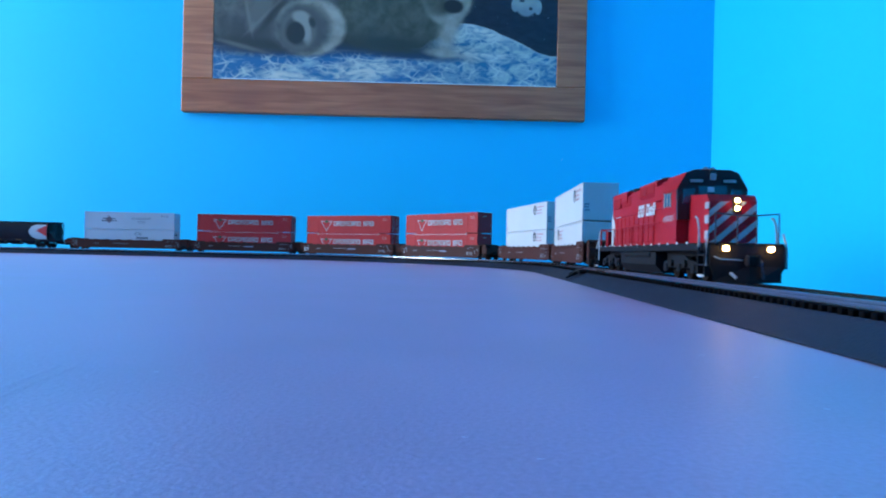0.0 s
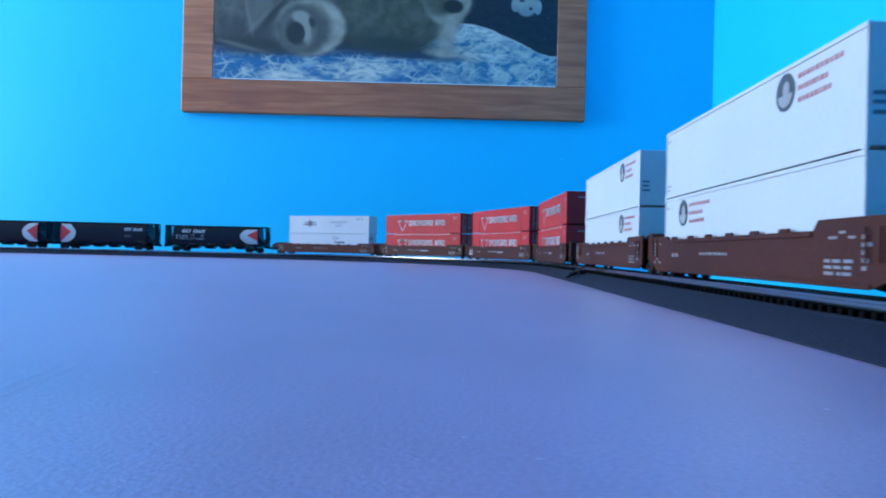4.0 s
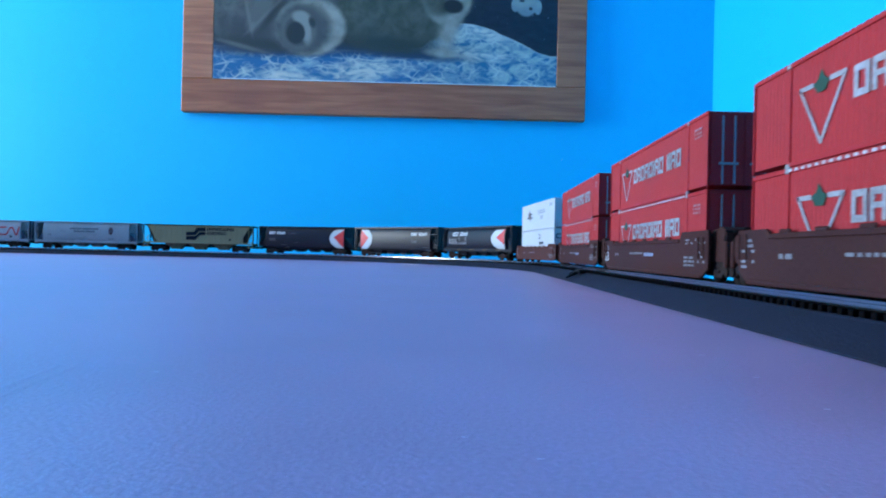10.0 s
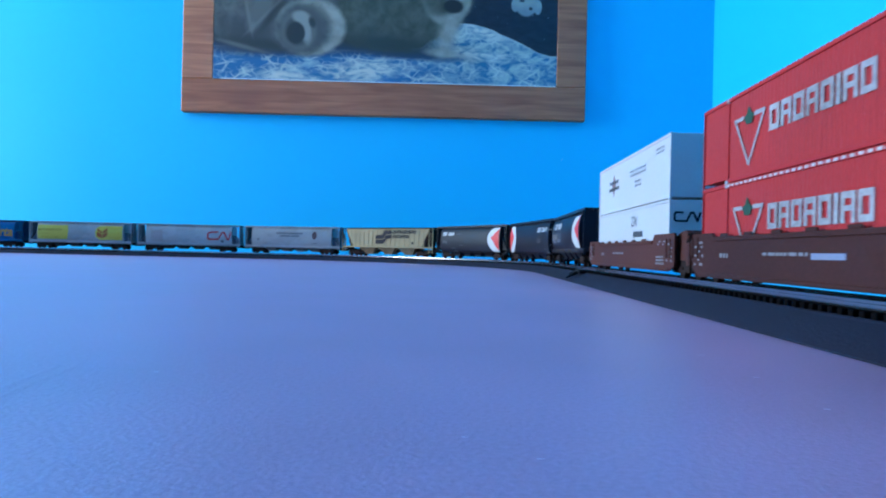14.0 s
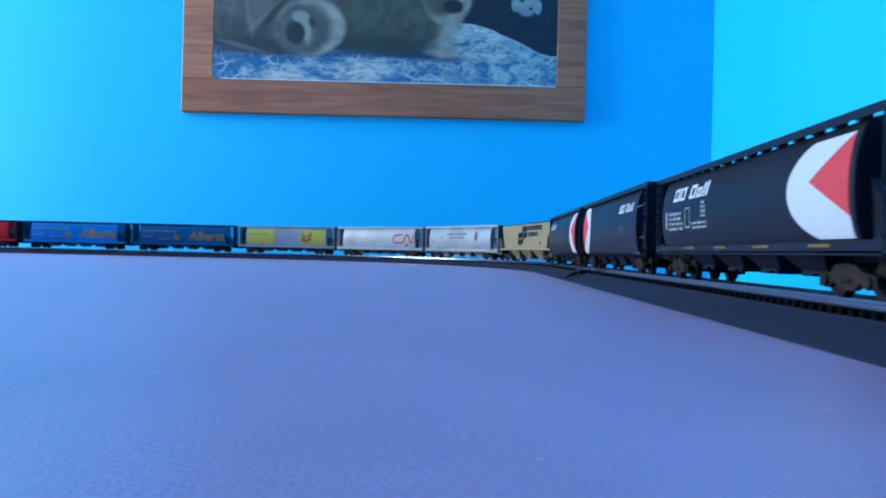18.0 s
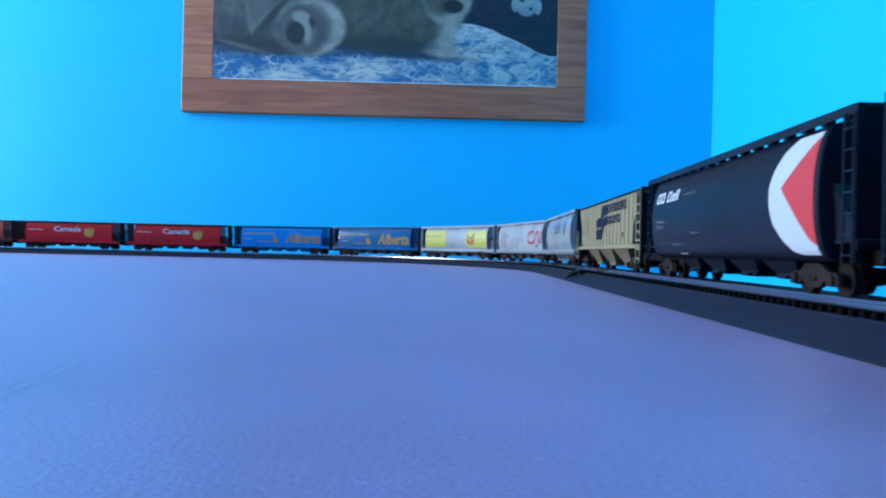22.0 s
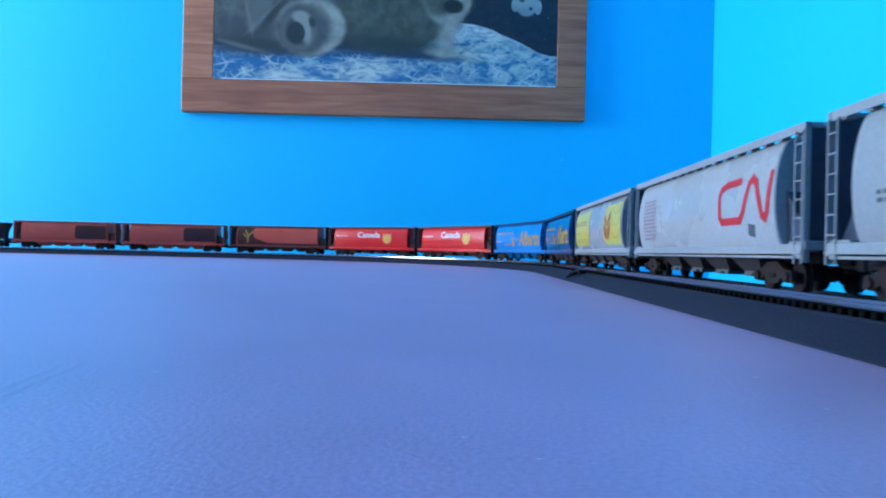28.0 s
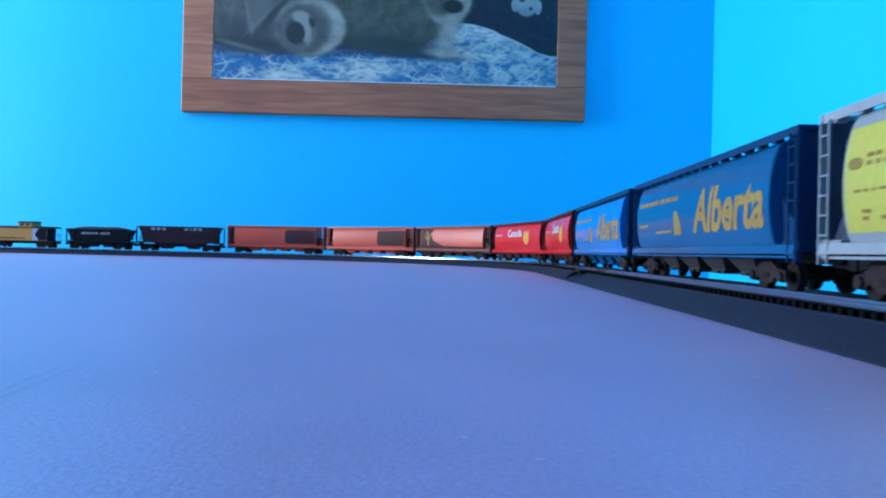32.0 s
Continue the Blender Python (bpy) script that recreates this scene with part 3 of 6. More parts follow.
# ---------------------------------------------------------------- lettering
def lettering(name, polys, parent, mat, side, off=0.18, label="", curve=()):
    """Painted marks on a car's inner side. polys: outlines of (x, z) in mm; side(z): half width in mm."""
    bm = bmesh.new()
    for poly in polys:
        bm.faces.new([bm.verts.new((x, 0.0, z)) for x, z in poly])
    if curve:
        for _, z in curve:
            bmesh.ops.bisect_plane(bm, geom=bm.verts[:] + bm.edges[:] + bm.faces[:], plane_co=(0, 0, z), plane_no=(0, 0, 1))
    for v in bm.verts:
        v.co = Vector((v.co.x, -(side(v.co.z) + off), v.co.z)) * MM
    me = bpy.data.meshes.new(name)
    bm.normal_update()
    bm.to_mesh(me)
    bm.free()
    me.materials.append(mat)
    o = new(name, me)
    o.parent = parent
    if label:
        o["label"] = label
    if name == "small_lettering":
        o["kind"] = "stuff"
    return o


def word_polys(word, x0, x1, z0, z1, shear=0.0, weight=0.018):
    """The outlines of a word in the built-in font, fitted to a box."""
    c = bpy.data.curves.new("word", "FONT")
    c.body, c.resolution_u, c.shear, c.offset = word, 3, shear, weight
    o = bpy.data.objects.new("word", c)
    me = bpy.data.meshes.new_from_object(o)
    vs = [v.co.copy() for v in me.vertices]
    ax, bx = min(v.x for v in vs), max(v.x for v in vs)
    ay, by = min(v.y for v in vs), max(v.y for v in vs)
    out = [[(x0 + (vs[i].x - ax) / (bx - ax) * (x1 - x0), z0 + (vs[i].y - ay) / (by - ay) * (z1 - z0)) for i in p.vertices] for p in me.polygons]
    bpy.data.objects.remove(o)
    bpy.data.meshes.remove(me)
    return out


def bars(x0, x1, z0, z1, widths, lean=0.0, gap=0.22, solid=False):
    """A row of plain bars in place of letters."""
    tot = sum(widths) + gap * (len(widths) - 1)
    k, x, out = (x1 - x0) / tot, x0, []
    for w in widths:
        if w > 0:
            h = z1 - z0
            quad = lambda a, b, c, e: [(a + lean * (c - z0), c), (b + lean * (c - z0), c), (b + lean * (e - z0), e), (a + lean * (e - z0), e)]
            if w < 0.5 or solid:
                out.append(quad(x, x + w * k, z0, z1))
            else:
                t = min(0.27 * w * k, 0.26 * h)
                out += [quad(x, x + t, z0, z1), quad(x + w * k - t, x + w * k, z0, z1)]
        x += (abs(w) + gap) * k
    return out


def blocks(x0, x1, z0, z1, kinds, lean=0.0, gap=0.2, stroke=0.27):
    """A row of plain block shapes in place of large lettering: o a hollow block, h two bars with a bridge, b a single bar, s a short hollow block, - a space."""
    wide = {"o": 1.0, "h": 1.0, "b": 0.34, "s": 0.85, "-": 0.5}
    tot = sum(wide[c] for c in kinds) + gap * (len(kinds) - 1)
    k, x, h, out = (x1 - x0) / tot, x0, z1 - z0, []

    def quad(a, b, c, e):
        out.append([(a + lean * (c - z0), c), (b + lean * (c - z0), c), (b + lean * (e - z0), e), (a + lean * (e - z0), e)])
    for c in kinds:
        w = wide[c] * k
        t, tz = stroke * k, min(stroke * k, 0.24 * h)
        top = z0 + 0.72 * h if c == "s" else z1
        if c == "b":
            quad(x, x + w, z0, z1)
        elif c != "-":
            quad(x, x + t, z0, top), quad(x + w - t, x + w, z0, top)
            quad(x + t, x + w - t, top - tz, top)
            if c == "h":
                quad(x + t, x + w - t, z0 + 0.38 * h, z0 + 0.38 * h + tz * 0.8)
            else:
                quad(x + t, x + w - t, z0, z0 + tz)
        x += w + gap * k
    return out


def rows_of_bars(x0, x1, z0, z1, rows, seed):
    """Small writing as short bars."""
    r = random.Random(seed)
    out = []
    h = (z1 - z0) / rows
    for i in range(rows):
        x = x0
        while x < x1 - 1.2:
            w = min(r.uniform(1.5, 5.0), x1 - x)
            out.append([(x, z0 + i * h), (x + w, z0 + i * h), (x + w, z0 + (i + 0.55) * h), (x, z0 + (i + 0.55) * h)])
            x += w + r.uniform(0.7, 1.6)
    return out


def disc(cx, cz, rx, rz, n=24, a0=0.0, a1=360.0):
    return [(cx + rx * math.cos(radians(a0 + (a1 - a0) * i / (n - (1 if a1 - a0 < 360 else 0)))),
             cz + rz * math.sin(radians(a0 + (a1 - a0) * i / (n - (1 if a1 - a0 < 360 else 0))))) for i in range(n)]


def strip(pts, w):
    """A broad line through points (x, z), as quads."""
    out = []
    for a, b in zip(pts, pts[1:]):
        d = Vector((b[0] - a[0], b[1] - a[1])).normalized()
        n = Vector((-d.y, d.x)) * w / 2
        a2, b2 = Vector(a) - d * w * 0.35, Vector(b) + d * w * 0.35
        out.append([tuple(a2 - n), tuple(b2 - n), tuple(b2 + n), tuple(a2 + n)])
    return out


def dashes(a, b, w=1.25, n=7, fill=0.74):
    """A broken broad line from a to b."""
    out = []
    for i in range(n):
        u, v = i / n, (i + fill) / n
        out += strip([(a[0] + (b[0] - a[0]) * u, a[1] + (b[1] - a[1]) * u), (a[0] + (b[0] - a[0]) * v, a[1] + (b[1] - a[1]) * v)], w)
    return out


# ---------------------------------------------------------------- running gear
TRUCKS, WHEELS, TRAIN = [], [], []
GEAR = {}


def gear_meshes():
    side = mm().prism([(-14, 3.2), (-13.2, 6.6), (-8, 7.2), (-4, 9.4), (4, 9.4), (8, 7.2), (13.2, 6.6), (14, 3.2), (9.5, 2.8), (6.5, 4.6),
                       (3.5, 2.4), (-3.5, 2.4), (-6.5, 4.6), (-9.5, 2.8)], -13.2, -11.4, "y")
    for x in (-10.5, 10.5):
        side.cyl((x, -13.5, 4.8), 1.7, 1.2, "y", 10)
    for x in (-1.6, 0, 1.6):
        side.cyl((x, -13.3, 5.0), 0.8, 1.0, "y", 8)
    GEAR["side"] = side.mesh("sideframe")
    w = mm()
    for y in (-8.4, 8.4):
        w.cyl((0, y, 0), 4.8, 2.2, "y", 20).cyl((0, y * 0.86, 0), 5.2, 0.6, "y", 20)
    w.cyl((0, 0, 0), 0.9, 22, "y", 8)
    for i in range(3):
        a = 2 * math.pi * i / 3
        w.cyl((3 * math.cos(a), -9.55, 3 * math.sin(a)), 0.8, 0.3, "y", 8)
    GEAR["wheel"] = w.mesh("wheelset")
    GEAR["bolster"] = mm().box(-2.6, 2.6, -11.4, 11.4, 5.0, 8.6, 0.5).cyl((0, 0, 9.4), 4.0, 2.0, "z", 14).mesh("truck")
    GEAR["side"].materials.append(TRUCK)
    GEAR["wheel"].materials.append(WHEEL)
    GEAR["bolster"].materials.append(TRUCK)
    c = mm().box(-9, 1.5, -1.3, 1.3, 8.0, 11.0, 0.3).box(1.0, 4.5, -2.6, 1.6, 7.2, 11.8, 0.6).box(3.0, 5.2, 1.4, 2.6, 7.2, 11.8, 0.4)
    GEAR["coupler"] = c.mesh("coupler")
    GEAR["coupler"].materials.append(BLACK)


gear_meshes()


def truck(car, x, base=21.0):
    t = part("truck", GEAR["bolster"], TRUCK, car)
    t.location = (x * MM, 0, 0)
    part("sideframe", GEAR["side"], TRUCK, t)
    b = part("sideframe", GEAR["side"], TRUCK, t)
    b.rotation_euler = (0, 0, math.pi)
    for k in (-base / 2, base / 2):
        w = part("wheelset", GEAR["wheel"], WHEEL, t)
        w.location = (k * MM, 0, 4.8 * MM)
        WHEELS.append((w, k * MM))
    TRUCKS.append((t, car, x * MM))
    return t


def couplers(car, x):
    a = part("coupler", GEAR["coupler"], BLACK, car)
    a.location = (x * MM, 0, 0)
    b = part("coupler", GEAR["coupler"], BLACK, car)
    b.location, b.rotation_euler = (-x * MM, 0, 0), (0, 0, math.pi)


def vehicle(name, label, category, at, half, group=""):
    """A car of the train: at, its middle along the line; half, the distance of its trucks from there, in mm."""
    o = tagged(new(name), label, category, group)
    TRAIN.append((o, at, half * MM))
    return o


def settle(car, d):
    """Lets all but the running gear down by d mm."""
    for o in car.children:
        if o.name.split(".")[0] not in ("truck", "coupler"):
            o.location.z -= d * MM


# ---------------------------------------------------------------- cylindrical covered hoppers
PROFILE = [(14.4, 14.2), (16.4, 18.0), (17.6, 23), (18.1, 28), (18.2, 33), (17.9, 38), (17.1, 43), (16.0, 46.8), (14.4, 49.6), (10.6, 51.4), (5.0, 52.0), (0.0, 52.1)]


DEEP = [(12.0, 11.4), (15.4, 13.0), (16.9, 16.5), (17.9, 22.5), (18.2, 28), (18.2, 33), (17.9, 38), (17.1, 43), (16.0, 46.8), (14.4, 49.6), (10.6, 51.4), (5.0, 52.0), (0.0, 52.1)]


def fine_profile(rough):
    pts = []
    for i in range(len(rough) - 1):
        p0, p1, p2, p3 = (rough[max(0, min(len(rough) - 1, i + j))] for j in (-1, 0, 1, 2))
        for u in (0.0, 0.5):
            pts.append(tuple(0.5 * (2 * p1[k] + (p2[k] - p0[k]) * u + (2 * p0[k] - 5 * p1[k] + 4 * p2[k] - p3[k]) * u * u
                                    + (3 * p1[k] - p0[k] - 3 * p2[k] + p3[k]) * u ** 3) for k in (0, 1)))
    return pts + [rough[-1]]


SIDE_CURVE, DEEP_CURVE = fine_profile(PROFILE), fine_profile(DEEP)


def round_side(z, curve=SIDE_CURVE):
    for (y0, z0), (y1, z1) in zip(curve, curve[1:]):
        if z <= z1:
            return y0 + (y1 - y0) * max(0.0, (z - z0) / (z1 - z0))
    return 0.0


def deep_side(z):
    return round_side(z, DEEP_CURVE)


def tank_mesh(half):
    loop = half + [(-y, z) for y, z in reversed(half[:-1])]
    n = len(loop)
    vs, fs = [], []
    rings = [(-83.2, 0.965), (-82.9, 0.992), (-82.2, 1.0), (-81.4, 1.0), (81.4, 1.0), (82.2, 1.0), (82.9, 0.992), (83.2, 0.965)]
    for x, k in rings:
        vs += [(x, y * k, 33 + (z - 33) * k) for y, z in loop]
    for i in range(len(rings) - 1):
        fs += [(i * n + a, i * n + (a + 1) % n, (i + 1) * n + (a + 1) % n, (i + 1) * n + a) for a in range(n)]
    # the flat ends have corners of their own
    for at, way in ((0, 1), ((len(rings) - 1) * n, -1)):
        fs.append(tuple(range(len(vs), len(vs) + n))[::way])
        vs += vs[at:at + n]
    return mm().add(vs, fs).mesh("body", True)


def hopper_meshes():
    GEAR["tank"], GEAR["deep_tank"] = tank_mesh(SIDE_CURVE), tank_mesh(DEEP_CURVE)
    GEAR["sill"] = mm().box(-98, 98, -16.4, -13.6, 13.7, 16.6, 0.4).box(-98, 98, -16.9, -16.2, 13.5, 14.2).box(-97, 97, -16.1, -15.0, 12.1, 13.0, 0.2).mesh("side_sill")
    rb = mm().box(-98, 98, -15.9, -11.6, 52.3, 53.1, 0.15)
    rb.box(-98, 98, -16.0, -15.6, 50.45, 53.1)
    GEAR["bracket"] = mm().box(-1.4, 1.4, -15.5, -12.6, 49.9, 52.4).mesh("bracket")
    GEAR["runboard"] = rb.mesh("running_board")
    hatch = mm().box(-83, 83, -4.6, 4.6, 50.8, 52.0, 0.5)
    for i in range(8):
        hatch.box(-80 + i * 21, -80 + i * 21 + 13, -5.0, 5.0, 51.9, 52.8, 0.3)
    GEAR["hatch"] = hatch.mesh("roof_hatch")
    bay = mm()
    bay.add([(-14.9, -14, 16), (14.9, -14, 16), (14.9, 14, 16), (-14.9, 14, 16), (-14.9, -13.6, 14.4), (14.9, -13.6, 14.4), (14.9, 13.6, 14.4), (-14.9, 13.6, 14.4),
             (-7.4, -8, 6.8), (7.4, -8, 6.8), (7.4, 8, 6.8), (-7.4, 8, 6.8)],
            [(0, 1, 2, 3), (8, 9, 10, 11), (0, 1, 5, 4), (1, 2, 6, 5), (2, 3, 7, 6), (3, 0, 4, 7), (4, 5, 9, 8), (5, 6, 10, 9), (6, 7, 11, 10), (7, 4, 8, 11)])
    GEAR["bay"] = bay.mesh("hopper_bay")
    GEAR["gate"] = mm().box(-6.4, 6.4, -8.6, 8.6, 5.2, 7.2, 0.3).box(-3.5, 3.5, -10.2, -8.4, 5.4, 6.4, 0.2).mesh("outlet_gate")
    # the outer end post stands further in than the inner one
    for key, k in (("end", 1), ("rear_end", -1)):
        end = mm().box(-1, 1, -16, 14, 14.6, 17.6, 0.3).box(min(-10 * k, 0), max(-10 * k, 0), -15.5, 14, 16.6, 17.4)
        end.box(-0.9, 0.6, -16.2, -14.4, 11, 53).rod([(-0.2, 12.6, 11), (-0.2, 12.8, 47.5), (-0.2, 12.4, 50.6), (-0.2, 11.4, 52.2), (-0.2, 9.5, 52.7)], 0.8, 8)
        end.box(-1.0, 0.6, -16, 10, 51.4, 53.1, 0.3)
        end.box(-0.8, 0.4, -5.5, -4.1, 17, 51).box(-0.8, 0.4, 3.1, 4.5, 17, 51)
        GEAR[key] = end.mesh("end_frame")
    lad = mm()
    for x in (-4.8, -0.2):
        lad.box(x - 0.28, x + 0.28, -16.6, -16.1, 10.5, 51)
    for i in range(7):
        lad.box(-4.8, -0.2, -16.6, -16.3, 13 + i * 5.6, 13.4 + i * 5.6)
    GEAR["ladder"] = lad.mesh("ladder")
    slope = mm().add([(-14, -13, 16.5), (-14, 13, 16.5), (0, 14, 34), (0, -14, 34), (0, -13, 16.5), (0, 13, 16.5)],
                     [(0, 1, 2, 3), (0, 3, 4), (1, 5, 2), (3, 2, 5, 4), (0, 4, 5, 1)])
    GEAR["slope"] = slope.mesh("slope_sheet")
    # closed on the inner side, open beside the outer post
    GEAR["endpanel"] = mm().prism([(-14.6, 16.6), (10.5, 16.6), (11.0, 25), (12.0, 31), (12.0, 38), (9.5, 43.5), (8.0, 51.5), (-14.6, 51.5)], -0.5, 0.5, "x").mesh("end_panel")
    GEAR["brake"] = mm().cyl((0, 0, 0), 4.0, 0.8, "x", 18).cyl((0.6, 0, 0), 1.0, 1.4, "x", 8).mesh("brake_wheel")
    GEAR["stub"] = mm().box(-100, 100, -3.2, 3.2, 10.5, 15.5, 0.4).mesh("centre_sill")


hopper_meshes()


def tinted(key, mat):
    """The shared mesh in another paint: one copy for each material."""
    k = (key, mat.name)
    if k not in GEAR:
        GEAR[k] = GEAR[key].copy()
        GEAR[k].materials.clear()
        GEAR[k].materials.append(mat)
    return GEAR[k]


def round_hopper(name, label, at, body, trim, ends, bays, gates=None, deep=False, frame_mat=None):
    car = vehicle(name, label, "hopper car", at, 72, "covered hopper cars")
    frames = frame_mat or trim
    part("body", tinted("deep_tank" if deep else "tank", body), body, car)
    for i, turn in enumerate((0, math.pi)):
        if not deep:
            o = part("side_sill", tinted("sill", trim), trim, car)
            o.rotation_euler = (0, 0, turn)
        o = part("running_board", tinted("runboard", frames), frames, car)
        o.rotation_euler, o.location.y = (0, 0, turn), -3.4 * i * MM
        for n in range(17):
            o = part("bracket", tinted("bracket", frames), frames, car)
            o.location.x = (-92 + n * 11.5) * MM
            o.rotation_euler = (0, 0, turn)
        e = part("end_frame", tinted("rear_end" if i else "end", frames), frames, car)
        e.location.x = (98 if not i else -98) * MM
        for flip in (1, -1):
            l = part("ladder", tinted("ladder", frames), frames, car)
            l.location = ((98 if not i else -98 + 5.0) * MM, 0, 0)
            if flip < 0:
                l.location.y = 28.9 * MM
        p = part("end_panel", tinted("endpanel", ends), ends, car)
        p.location.x = (96.6 if not i else -96.6) * MM
        s = part("slope_sheet", tinted("slope", ends), ends, car)
        s.location, s.rotation_euler = ((82.8 if not i else -82.8) * MM, 0, 0), (0, 0, turn + math.pi)
    part("roof_hatch", tinted("hatch", frames), frames, car)
    part("centre_sill", tinted("stub", BLACK), BLACK, car)
    for x in (-45, -15, 15, 45):
        b = part("hopper_bay", tinted("bay", bays), bays, car)
        b.location.x = x * MM
        part("outlet_gate", tinted("gate", gates or bays), gates or bays, b)
    bw = part("brake_wheel", tinted("brake", TRUCK), TRUCK, car)
    bw.location = (-99.5 * MM, 7 * MM, 36 * MM)
    truck(car, -72), truck(car, 72)
    couplers(car, 100.5)
    return car


def car_marks(car, polys, mat, name="lettering", off=0.18, label="", deep=False):
    return lettering(name, polys, car, mat, deep_side if deep else round_side, off, label, DEEP_CURVE if deep else SIDE_CURVE)


def emblem(car, x0, way, deep):
    """White crescent with a red wedge at the car's end; way: +1 when the wedge points forward."""
    if deep:
        arc = [(18 if way > 0 else 14, 48.6), (20.5, 45.5), (25.5, 40.5), (28.5, 35), (28.5, 29), (26, 23), (21, 18), (15, 14.2), (10, 13.2)]
        wedge = [(0, 47.0), (3, 45.4), (20.0, 34.0), (3.5, 17.6), (0, 15.8)]
    else:
        arc = [(34 * math.cos(radians(a)), 32.8 + 18.6 * math.sin(radians(a))) for a in range(-58, 54, 6)][::-1]
        wedge = [(0, 47.0), (20.5, 34.8), (4.0, 25.6), (0, 23.0)]
    car_marks(car, [[(x0, arc[0][1])] + [(x0 + way * x, z) for x, z in arc] + [(x0, arc[-1][1])]], WHITE, "emblem_white", 0.16, "white crescent emblem", deep)
    car_marks(car, [[(x0 + way * x, z) for x, z in wedge]], MARKRED, "emblem_red", 0.30, "red wedge emblem", deep)


CPR_BLOCKS = "oo-osbb"


def black_hopper(at, mark, way, text0, text1, size, deep):
    car = round_hopper("covered_hopper", "black cylindrical covered hopper with red and white end emblem", at, CPBLACK, CPBLACK, CPBLACK, CPBLACK, None, deep)
    emblem(car, mark, way, deep)
    car_marks(car, blocks(text0, text1, 38.2, 38.2 + size, CPR_BLOCKS, 0.25, 0.14, 0.30), WHITE, label="row of white italic blocks", deep=deep)
    if deep:
        car_marks(car, rows_of_bars(text0 + 1, text0 + 14, 25.5, 31.0, 2, at * 1000), FAINT, "small_lettering", deep=True)
        car_marks(car, rows_of_bars(text1 + 8, text1 + 24, 39.6, 41.2, 1, 5), FAINT, "small_lettering", deep=True)
        car_marks(car, rows_of_bars(text0 + 26, text0 + 40, 17.2, 19.0, 1, 6) + rows_of_bars(text0 + 52, text0 + 62, 22.0, 23.4, 1, 7), FAINT, "small_lettering", deep=True)
        car_marks(car, [[(text0 + 34, 13.2), (text0 + 44, 13.2), (text0 + 44, 13.8), (text0 + 34, 13.8)]], SILVER, "sill_stripe", deep=True)
    else:
        car_marks(car, [[(text0 - 10, 25), (text0 - 8.4, 25), (text0 - 8.4, 33.5), (text0 - 10, 33.5)]], WHITE, "panel_mark")
        car_marks(car, rows_of_bars(text0 - 5, text0 + 14, 24.0, 34.0, 4, at * 1000), SILVER, "small_lettering")
        car_marks(car, strip([(text0 + 18, 25), (text0 + 18, 34), (text0 + 24, 34), (text0 + 24, 25), (text0 + 18, 25)], 0.7), SILVER, "panel_outline")
        car_marks(car, rows_of_bars(text0 + 27, text0 + 44, 24, 28, 2, at * 999) + rows_of_bars(text0 + 38, text0 + 43, 29, 37, 4, 31), SILVER, "small_lettering")
        for x in (-52, -16, 20, 58):
            part("reflector_strip", mm().box(x, x + 12, -16.75, -16.3, 14.6, 15.6), OCHRE, car, "dull ochre reflector strip")
    return car


PITCH, LEAD = 0.2097, -1.5375
black_hopper(-0.464, 81.6, -1, -66, -22, 6.4, False)
black_hopper(-0.6815, -81.6, 1, 40, 74, 5.2, True)
black_hopper(-0.8905, 81.6, -1, -76, -42, 5.2, True)

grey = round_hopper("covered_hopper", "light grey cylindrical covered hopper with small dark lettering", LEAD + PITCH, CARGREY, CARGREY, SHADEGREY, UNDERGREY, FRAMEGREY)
car_marks(grey, bars(-30, 20, 38.4, 41.6, [1, .8, .8, .6, .8, -.4, 1, .8, .8, .8, .8, .8, .8], 0, 0.22, True), DARKGREY)
car_marks(grey, bars(-22, 14, 33.4, 36.2, [1, .8, .6, .8, .8, -.4, 1, .8, .8, .8], 0, 0.22, True), DARKGREY)
car_marks(grey, [disc(48, 36.5, 4.4, 7.2)], paint("dull_maroon_badge", (0.055, 0.020, 0.034), 0.5), "badge", label="dull maroon oval badge")
car_marks(grey, [disc(48, 36.5, 1.6, 3.6)], DARKGREY, "badge_centre", 0.3)
car_marks(grey, rows_of_bars(43, 56, 20.5, 23, 1, 3) + rows_of_bars(-72, -66, 26, 30, 2, 4), DARKGREY, "small_lettering")

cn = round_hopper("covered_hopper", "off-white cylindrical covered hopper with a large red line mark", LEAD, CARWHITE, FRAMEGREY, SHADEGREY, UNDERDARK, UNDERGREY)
LINE = [(55, 42.0), (44, 41.6), (38.5, 40), (36.8, 37), (37, 28), (39, 25.6), (55, 25.6), (58, 29), (62.5, 40), (65, 42.2), (68, 40), (72.5, 27), (74.8, 25.4), (76.5, 28), (79.0, 42.5)]
car_marks(cn, strip([(37 + (x - 36.8) * 1.04, 25.2 + (z - 25.4) * 0.86) for x, z in LINE], 2.7), RED, "line_mark", label="red continuous line mark")
car_marks(cn, rows_of_bars(-72, -50, 20.6, 42, 11, 12), paint("dull_red_lettering", (0.25, 0.155, 0.17), 0.5), "small_lettering")
car_marks(cn, [[(62, 20.0), (67, 19.0), (68, 23.4), (63, 24.0)]], DARKGREY, "stencil")

